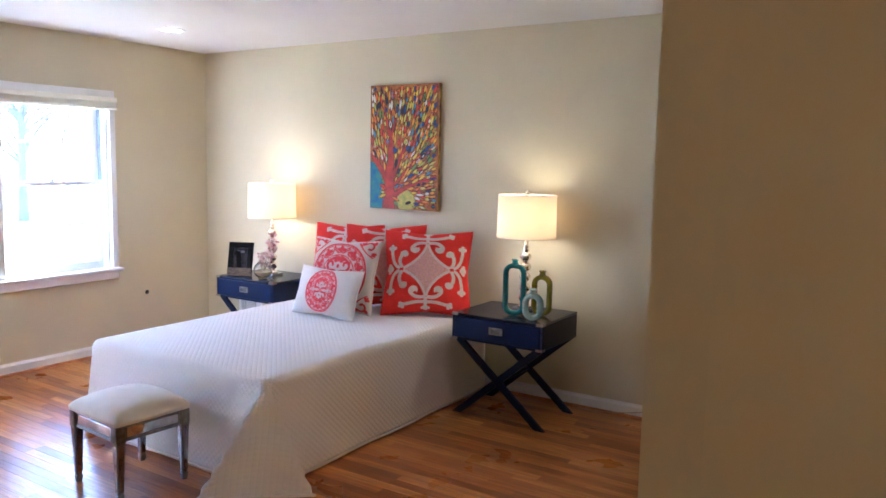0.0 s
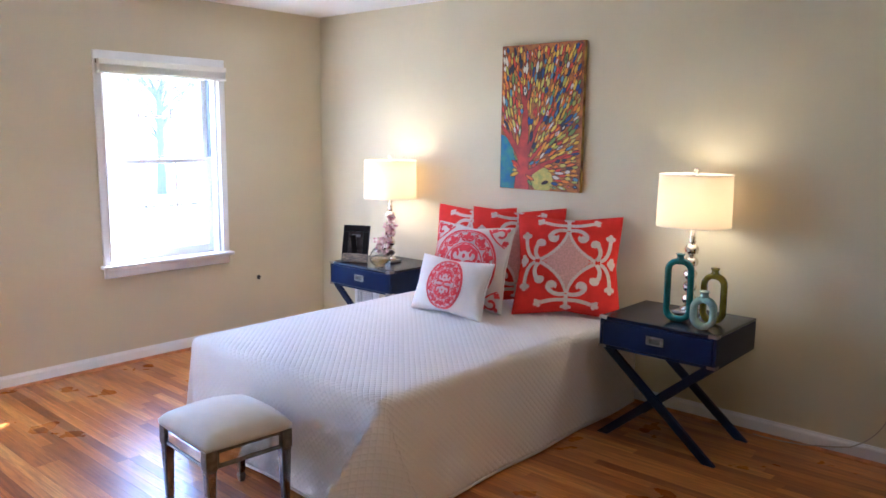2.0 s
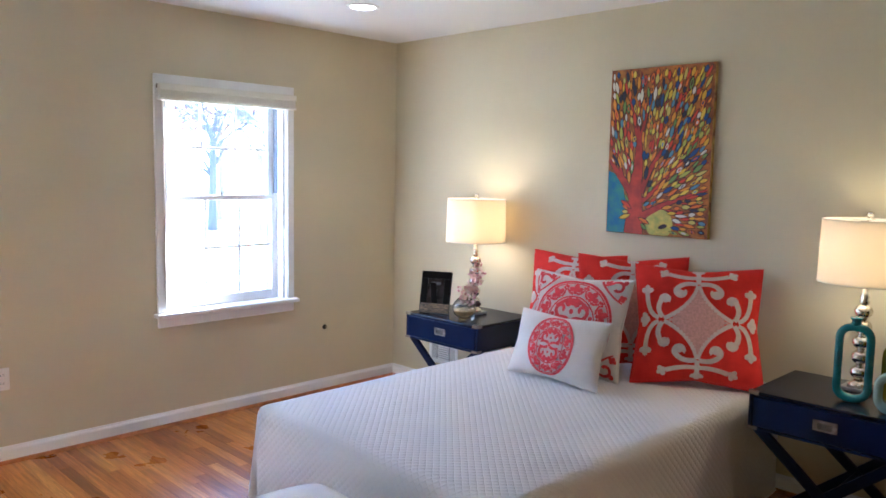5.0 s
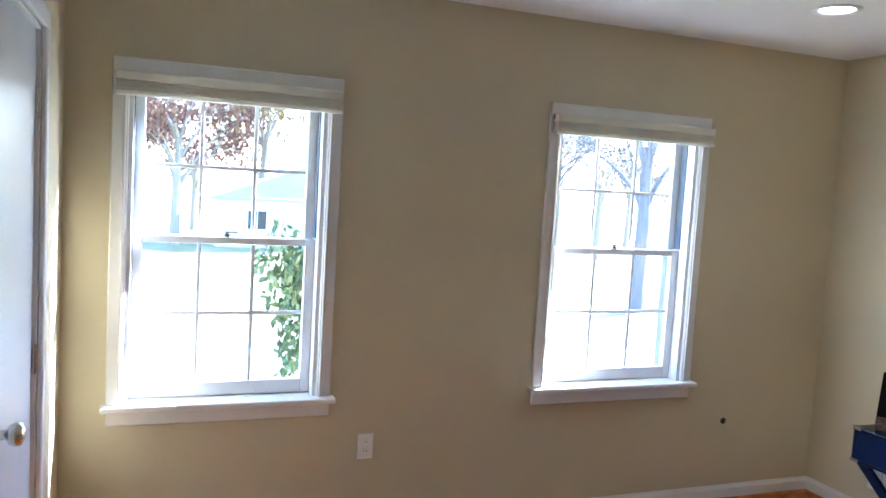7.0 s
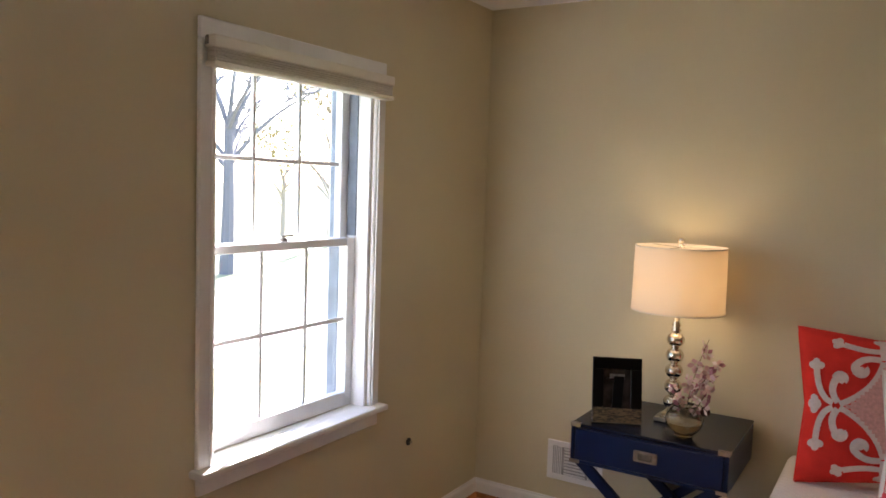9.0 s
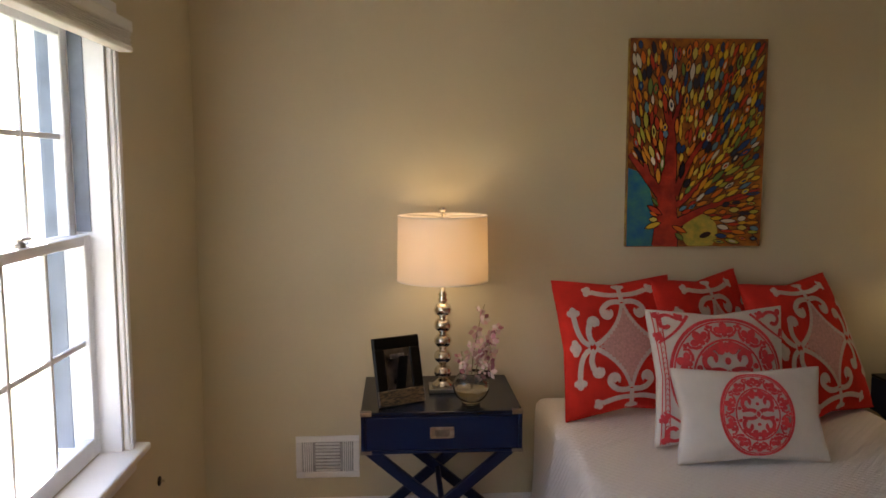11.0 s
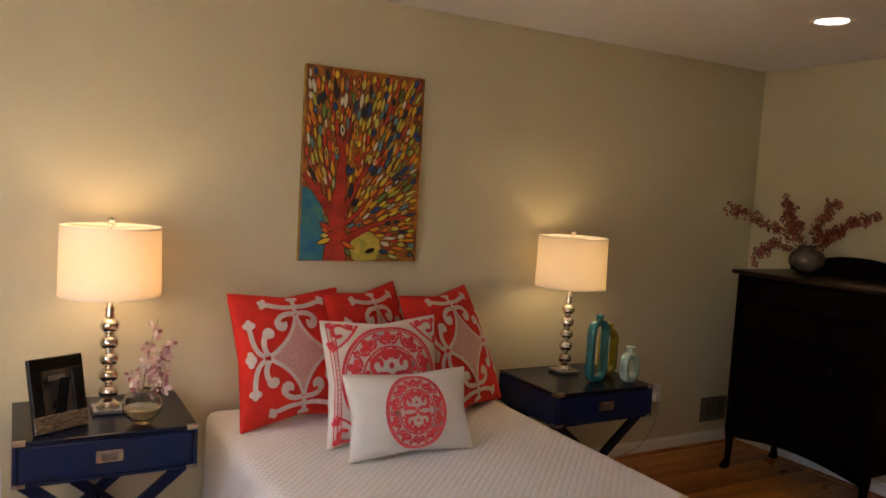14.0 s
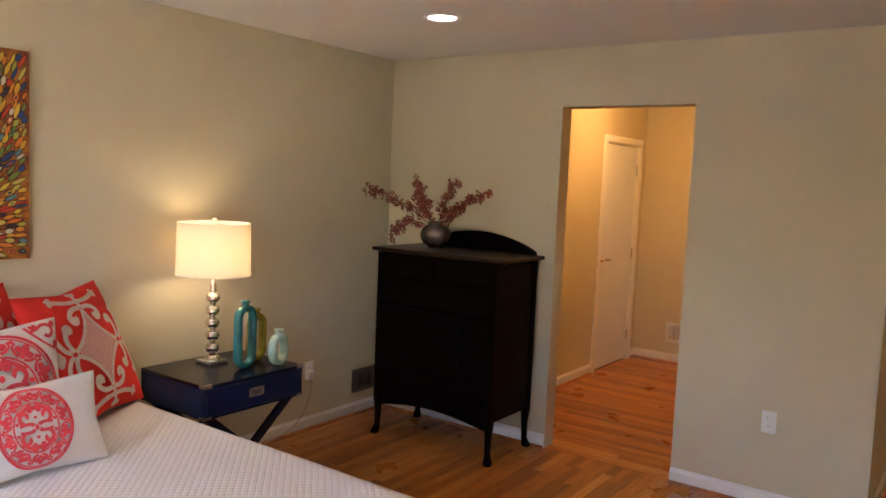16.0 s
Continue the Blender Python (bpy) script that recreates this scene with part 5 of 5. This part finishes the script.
def side_bands():
    q = []
    for x in (-0.95, -0.90, -0.84):
        q.append(([(x, -0.97 + 1.94 * i / 30) for i in range(31)], 0.004, 0.004))
    for k in range(26):
        z = -0.95 + 1.9 * k / 25
        q.append(([(-0.895, z), (-0.87, z + 0.03), (-0.845, z)], 0.003, 0.003))
    return q


SIT = BED_TOP + 0.004
scrolls = [("scroll_print", PRINT_CREAM, "cream scroll print", scroll_strokes()), ("star_print", PRINT_PINK, "pale pink star print", star_fill())]
pillow(pose(1.790, -0.296, SIT, -16, 0, 14), 0.55, 0.57, 0.15, CORAL, "large coral red pillow with cream scrollwork leaning on the wall", scrolls, 1.45)
pillow(pose(2.215, -0.335, SIT, -20, 0, 33), 0.57, 0.60, 0.14, CORAL, "coral red pillow with cream scrollwork between two others", scrolls, 1.45)
pillow(pose(2.608, -0.400, SIT, -25, 0, 30), 0.60, 0.60, 0.17, CORAL, "large coral red pillow with cream scrollwork leaning on the wall", scrolls, 1.45)
pillow(pose(2.055, -0.640, SIT, -15, 0, 4), 0.54, 0.50, 0.15, CREAM, "cream pillow printed all over with coral medallion and sprigs",
       [("medallion_print", PRINT_CORAL, "coral medallion print", medallion(2.2, 0.80, 0.86, 0.52, 1.15) + corner_sprigs(0.52) + side_bands())])
pillow(pose(2.078, -0.825, SIT, -20, 0, -1), 0.535, 0.325, 0.14, CREAM, "small oblong cream pillow with a round coral medallion",
       [("medallion_print", PRINT_CORAL, "round coral medallion print", medallion(1.55, 0.47, 0.88, 0.50, 1.3))])

# ---- things on the nightstands and the dresser ----
NS_TOP = 0.6455
fr = thing("photo_frame", pose(0.868, -0.430, NS_TOP, -14, 0, 26), "black picture frame with a speckled lower edge and a dark photograph", "picture frame")
FW, FH = 0.098, 0.262
SPECK = mat("speckled_inlay", (0.20, 0.13, 0.065), 0.4, scale=60, stretch=(1, 1, 3.5), colour2=(0.012, 0.009, 0.008))
PHOTO = mat("dark_photo", (0.012, 0.009, 0.009), 0.2, scale=16, colour2=(0.045, 0.035, 0.034))
part("back_panel", B((-FW, 0.002, 0.001), (FW, 0.014, FH), 0.002), BLACK, fr)
part("lower_rail", B((-FW, -0.008, 0.001), (FW, 0.002, 0.060), 0.003), SPECK, fr, "speckled brown and black rail")
part("upper_rail", B((-FW, -0.008, FH - 0.045), (FW, 0.002, FH), 0.003), BLACK, fr)
for s in (-1, 1):
    part("stile", B((s * (FW - 0.044), -0.0078, 0.060), (s * FW, 0.002, FH - 0.045), 0.003), BLACK, fr)
part("photograph", B((-FW + 0.044, 0.0005, 0.060), (FW - 0.044, 0.0018, FH - 0.045)), PHOTO, fr, "dim photograph behind glass")
part("easel", B((-0.02, 0.0142, 0.0), (0.02, 0.018, 0.19), 0.001, m=pose(0, 0.004, 0.006, 24)), BLACK, fr)
# bars standing for unreadable marks on the picture
part("pale_mark", B((-0.030, -0.0004, 0.178), (0.030, 0.0004, 0.196)), mat("pale_mark", (0.12, 0.11, 0.10), 0.4, scale=70, colour2=(0.05, 0.045, 0.045)), fr)

GLASS = bpy.data.materials.new("bowl_glass")
GLASS.use_nodes = True
gb = GLASS.node_tree.nodes["Principled BSDF"]
gb.inputs["Transmission Weight"].default_value = 1.0
gb.inputs["Roughness"].default_value = 0.02
gb.inputs["IOR"].default_value = 1.45
LIQUID = mat("resin_water", (0.80, 0.66, 0.38), 0.04, vary=0.2, scale=20)
LIQUID.node_tree.nodes["Principled BSDF"].inputs["Transmission Weight"].default_value = 0.65
LIQUID.node_tree.nodes["Principled BSDF"].inputs["IOR"].default_value = 1.33
PETAL = island_colours("orchid_petals", [(0.70, 0.50, 0.44), (0.62, 0.38, 0.36), (0.74, 0.60, 0.52), (0.40, 0.15, 0.17), (0.72, 0.46, 0.38)])
STEM = mat("brown_stem", (0.16, 0.11, 0.05), 0.7, vary=0.3, scale=40)


def blossom(bm, c, r, rng, petals=5):
    e = Euler((rng.uniform(-0.9, 0.9), rng.uniform(-0.9, 0.9), rng.uniform(0, 6.3))).to_matrix() @ Euler((math.pi / 2, 0, 0)).to_matrix()
    for k in range(petals):
        a = 2 * math.pi * k / petals + rng.uniform(-0.2, 0.2)
        d, s = Vector((math.cos(a), math.sin(a), 0.15)), Vector((-math.sin(a), math.cos(a), 0))
        pts = [d * 0.1 * r, d * 0.6 * r + s * 0.38 * r + Vector((0, 0, 0.1 * r)), d * r + Vector((0, 0, 0.25 * r)), d * 0.6 * r - s * 0.38 * r + Vector((0, 0, 0.1 * r))]
        bm.faces.new([bm.verts.new(Vector(c) + e @ p) for p in pts])


bowl = thing("flower_bowl", pose(1.133, -0.430, NS_TOP), "round clear glass bowl with pale pink orchid sprays on the nightstand", "flower bowl")
bm = bmesh.new()
prof = [(0.036, 0.001)] + [(0.071 * math.sin(t), 0.068 - 0.066 * math.cos(t)) for t in [0.55 + 1.95 * k / 14 for k in range(15)]] + [(0.046, 0.124)]
lathe(bm, prof + [(0.043, 0.124)] + [(0.0685 * math.sin(t), 0.068 - 0.0632 * math.cos(t)) for t in [2.45 - 1.9 * k / 14 for k in range(15)]] + [(0.02, 0.0055)], 36)
bo = part("glass", bm, GLASS, bowl, "clear round glass", smooth=True)
bo.visible_shadow = False
bm = bmesh.new()
lathe(bm, [(0.032, 0.0075)] + [(0.066 * math.sin(t), 0.068 - 0.0605 * math.cos(t)) for t in [0.6 + 0.80 * k / 6 for k in range(7)]] + [(0.001, 0.0585)], 30)
part("water", bm, LIQUID, bowl, "amber water in the bowl")
rng = random.Random(31)
bs, bp_ = bmesh.new(), bmesh.new()
for base, mid, end, nb in (((0, 0, 0.03), (0.02, 0.01, 0.2), (0.115, 0.03, 0.29), 17), ((0, 0, 0.03), (0.0, 0.03, 0.2), (0.060, 0.07, 0.375), 7), ((0, 0, 0.03), (-0.03, 0.0, 0.12), (-0.035, 0.02, 0.20), 6), ((0, 0, 0.03), (0.05, 0.0, 0.12), (0.085, -0.01, 0.21), 7)):
    pts = bezier(base, mid, end, 14)
    tube(bs, pts, 0.0022, 0.001, 5)
    for k in range(nb):
        p = pts[7 + int(7 * k / nb)]
        blossom(bp_, p + Vector((rng.uniform(-0.025, 0.025), rng.uniform(-0.02, 0.02), rng.uniform(-0.015, 0.02))), rng.uniform(0.020, 0.033), rng)
pod = bmesh.new()
bmesh.ops.create_icosphere(pod, subdivisions=2, radius=0.019)
for vtx in pod.verts:
    vtx.co = vtx.co * (1 + 0.12 * noise.noise(vtx.co * 160)) + Vector((0.066, 0.046, 0.098))
part("seed_pod", pod, mat("dark_seed_pod", (0.045, 0.018, 0.014), 0.8, vary=0.4, scale=90, bump=0.6, bump_scale=200), bowl, "dark brown dried seed pod")
tube(bs, bezier((0, 0, 0.05), (0.03, 0.02, 0.16), (0.064, 0.045, 0.105), 8), 0.002, 0.0015, 5)
part("stems", bs, STEM, bowl, kind="stuff")
part("blossoms", bp_, PETAL, bowl, "pale pink orchid blossoms", kind="stuff")


def loop_vase(m, w, h, rod, glaze, label, round_top):
    """A flattened bottle vase whose body is an open upright loop, with a short neck."""
    v = thing("loop_vase", m, label, "vase", "ceramic loop vases")
    bm = bmesh.new()
    r = min(w / 2 - rod, 0.045 if round_top < 0.5 else w / 2 - rod)
    cx, z0, z1 = w / 2 - rod, rod, h - rod
    path = []
    for sx, zc, a0 in ((1, z0 + r, -90), (1, z1 - r, 0), (-1, z1 - r, 90), (-1, z0 + r, 180)):
        for k in range(7):
            a = radians(a0 + 15 * k)
            path.append((sx * (cx - r) + r * math.cos(a), zc + r * math.sin(a)))
    n = len(path)
    rings = []
    for i in range(n):
        p, q = path[i - 1], path[(i + 1) % n]
        d = Vector((q[0] - p[0], q[1] - p[1])).normalized()
        nrm = Vector((d.y, -d.x))
        ring = []
        for k in range(10):
            t = 2 * math.pi * k / 10
            a, b = rod * math.cos(t), rod * 1.5 * math.sin(t)
            a = math.copysign(abs(a / rod) ** 0.6 * rod, a)
            b = math.copysign(abs(b / (1.5 * rod)) ** 0.6 * 1.5 * rod, b)
            ring.append(bm.verts.new((path[i][0] + nrm.x * a, b, path[i][1] + nrm.y * a)))
        rings.append(ring)
    for i in range(n):
        a, b = rings[i], rings[(i + 1) % n]
        for k in range(10):
            bm.faces.new((a[k], a[(k + 1) % 10], b[(k + 1) % 10], b[k]))
    bmesh.ops.recalc_face_normals(bm, faces=bm.faces)
    part("body", bm, glaze, v, smooth=True)
    bm = bmesh.new()
    nr = rod * 1.15
    lathe(bm, [(nr * 1.25, h - rod * 0.5), (nr, h + 0.004), (nr * 0.95, h + 0.012), (nr * 1.3, h + 0.020), (nr * 1.25, h + 0.024), (nr * 0.8, h + 0.020)], 20)
    part("neck", bm, glaze, v, smooth=True)
    return v


loop_vase(pose(3.295, -0.460, NS_TOP - 0.002, 0, 0, 12), 0.142, 0.318, 0.0155, TEAL, "tall glossy teal ceramic vase shaped as an open loop", 0.3)
loop_vase(pose(3.438, -0.377, NS_TOP - 0.002, 0, 0, 8), 0.125, 0.252, 0.0150, OLIVE, "olive yellow ceramic vase shaped as an open loop", 0.3)
loop_vase(pose(3.455, -0.530, NS_TOP - 0.002, 0, 0, 10), 0.124, 0.164, 0.0165, MINT, "small pale mint ceramic vase shaped as an open loop", 0.9)

VASE = mat("bronze_glass", (0.10, 0.075, 0.06), 0.25, metal=0.6, scale=22, colour2=(0.22, 0.18, 0.15), bump=0.3, bump_scale=60)
RUST_PETAL = island_colours("rust_blossoms", [(0.22, 0.040, 0.022), (0.30, 0.075, 0.035), (0.14, 0.024, 0.016), (0.38, 0.13, 0.06), (0.24, 0.05, 0.03)])
vase = thing("flower_vase", pose(4.69, -0.60, 1.2015), "round bronze glass vase of rust-red blossom branches on the dresser", "flower vase")
bm = bmesh.new()
lathe(bm, [(0.045, 0.0)] + [(0.100 * math.sin(t), 0.082 - 0.080 * math.cos(t)) for t in [0.5 + 2.05 * k / 14 for k in range(15)]] + [(0.048, 0.155), (0.056, 0.166), (0.050, 0.166), (0.040, 0.150), (0.03, 0.10)], 36)
part("body", bm, VASE, vase, smooth=True)
rng = random.Random(41)
bs, bp_ = bmesh.new(), bmesh.new()
SPRAYS = (((-0.10, 0.16, 0.30), (-0.10, 0.505, 0.345), 26), ((-0.05, 0.10, 0.34), (-0.02, 0.17, 0.43), 18), ((-0.02, -0.06, 0.30), (-0.04, -0.17, 0.43), 18),
          ((0.0, -0.15, 0.28), (0.02, -0.36, 0.36), 26), ((-0.10, 0.14, 0.24), (-0.16, 0.24, 0.06), 20), ((-0.05, 0.05, 0.25), (-0.10, 0.09, 0.33), 18), ((-0.02, -0.1, 0.22), (-0.05, -0.22, 0.27), 16))
for mid, end, nb in SPRAYS:
    pts = bezier((0, 0, 0.10), mid, end, 18)
    tube(bs, pts, 0.004, 0.0012, 6)
    for k in range(3):
        q = pts[8 + 3 * k]
        tip = q + Vector((rng.uniform(-0.06, 0.06), rng.uniform(-0.06, 0.06), rng.uniform(-0.03, 0.06)))
        tube(bs, [q, (q + tip) / 2 + Vector((0, 0, 0.008)), tip], 0.0018, 0.0008, 5)
    for k in range(2 * nb):
        q = pts[7 + int(11.9 * k / (2 * nb))]
        blossom(bp_, q + Vector((rng.uniform(-0.03, 0.03), rng.uniform(-0.03, 0.03), rng.uniform(-0.03, 0.03))), rng.uniform(0.016, 0.029), rng)
part("branches", bs, STEM, vase, kind="stuff")
part("blossoms", bp_, RUST_PETAL, vase, "rust-red blossoms", kind="stuff")

# ---- oak strip floor, board by board ----
floor = new("floor", link_mesh("floor", B((-0.15, -5.75, -0.12), (8.0, 0.1, -0.014)), SUBFLOOR))
tagged(floor, "glossy orange-brown oak strip floor", "floor", kind="structure")
BW, GAP = 0.0572, 0.0005


def board_mesh(length):
    bm = bmesh.new()
    e = 0.0005
    lo = [bm.verts.new(p) for p in ((0, 0, -0.014), (length, 0, -0.014), (length, BW - GAP, -0.014), (0, BW - GAP, -0.014))]
    md = [bm.verts.new(p) for p in ((0, 0, -e), (length, 0, -e), (length, BW - GAP, -e), (0, BW - GAP, -e))]
    hi = [bm.verts.new(p) for p in ((e, e, 0), (length - e, e, 0), (length - e, BW - GAP - e, 0), (e, BW - GAP - e, 0))]
    for a, b in ((lo, md), (md, hi)):
        for k in range(4):
            bm.faces.new((a[k], a[(k + 1) % 4], b[(k + 1) % 4], b[k]))
    bm.faces.new(hi)
    return bm


LENGTHS = (0.55, 0.75, 0.95, 1.2, 1.5)
shared = {ln: link_mesh("board", board_mesh(ln), OAK) for ln in LENGTHS}
rest_v, rest_f = [], []
rf = random.Random(77)
count = 0
y = -5.72
while y < 0:
    x0, x1 = (3.55, 7.2) if y < -3.9 else (-0.01, 7.2) if y < -3.08 else (-0.01, EAST_X + 0.03)
    x = x0 - rf.uniform(0, 0.9)
    while x < x1:
        ln = rf.choice(LENGTHS)
        if count < 300 and -3.6 < y < -0.5 and x > 0.9 and x + ln < 4.9:
            ob = new("board", shared[ln])
            ob.location = (x, y, 0)
            ob.parent = floor
            count += 1
        else:
            k = len(rest_v)
            e = 0.0005
            a, b = max(x, x0), min(x + ln, x1) - GAP
            c, d = y, y + BW - GAP
            rest_v += [(a, c, -0.006), (b, c, -0.006), (b, d, -0.006), (a, d, -0.006), (a, c, -e), (b, c, -e), (b, d, -e), (a, d, -e), (a + e, c + e, 0), (b - e, c + e, 0), (b - e, d - e, 0), (a + e, d - e, 0)]
            for p, q in ((0, 4), (4, 8)):
                for i in range(4):
                    rest_f.append((k + p + i, k + p + (i + 1) % 4, k + q + (i + 1) % 4, k + q + i))
            rest_f.append((k + 8, k + 9, k + 10, k + 11))
        x += ln
    y += BW
me = bpy.data.meshes.new("boards")
me.from_pydata(rest_v, [], rest_f)
me.materials.append(OAK_REST)
far = new("boards", me)
far.parent = floor
tagged(far, kind="stuff")
# the hallway's boards run along the east wall, a hair higher than the room's
hall_v, hall_f = [], []
hall_turn = WALLS["wall_east"][0]
for row in range(50):
    v0 = 0.035 + row * BW
    u = 0.69 - rf.uniform(0, 0.5)
    while u < 2.2:
        ln = rf.choice(LENGTHS)
        k = len(hall_v)
        e = 0.0006
        ends = (max(u, 0.69), min(u + ln, 2.21) - GAP)
        for z, s in ((-0.006, 0), (0.003 - e, 0), (0.003, e)):
            for uu, vv in ((ends[0] + s, v0 + s), (ends[1] - s, v0 + s), (ends[1] - s, v0 + BW - GAP - s), (ends[0] + s, v0 + BW - GAP - s)):
                hall_v.append(tuple(hall_turn @ Vector((uu, vv, z))))
        for p, q in ((0, 4), (4, 8)):
            for i in range(4):
                hall_f.append((k + p + i, k + q + i, k + q + (i + 1) % 4, k + p + (i + 1) % 4)[::-1])
        hall_f.append((k + 8, k + 9, k + 10, k + 11))
        u += ln
me = bpy.data.meshes.new("boards")
me.from_pydata(hall_v, [], hall_f)
me.materials.append(OAK_HALL)
lane = new("boards", me)
lane.parent = floor
tagged(lane, kind="stuff")
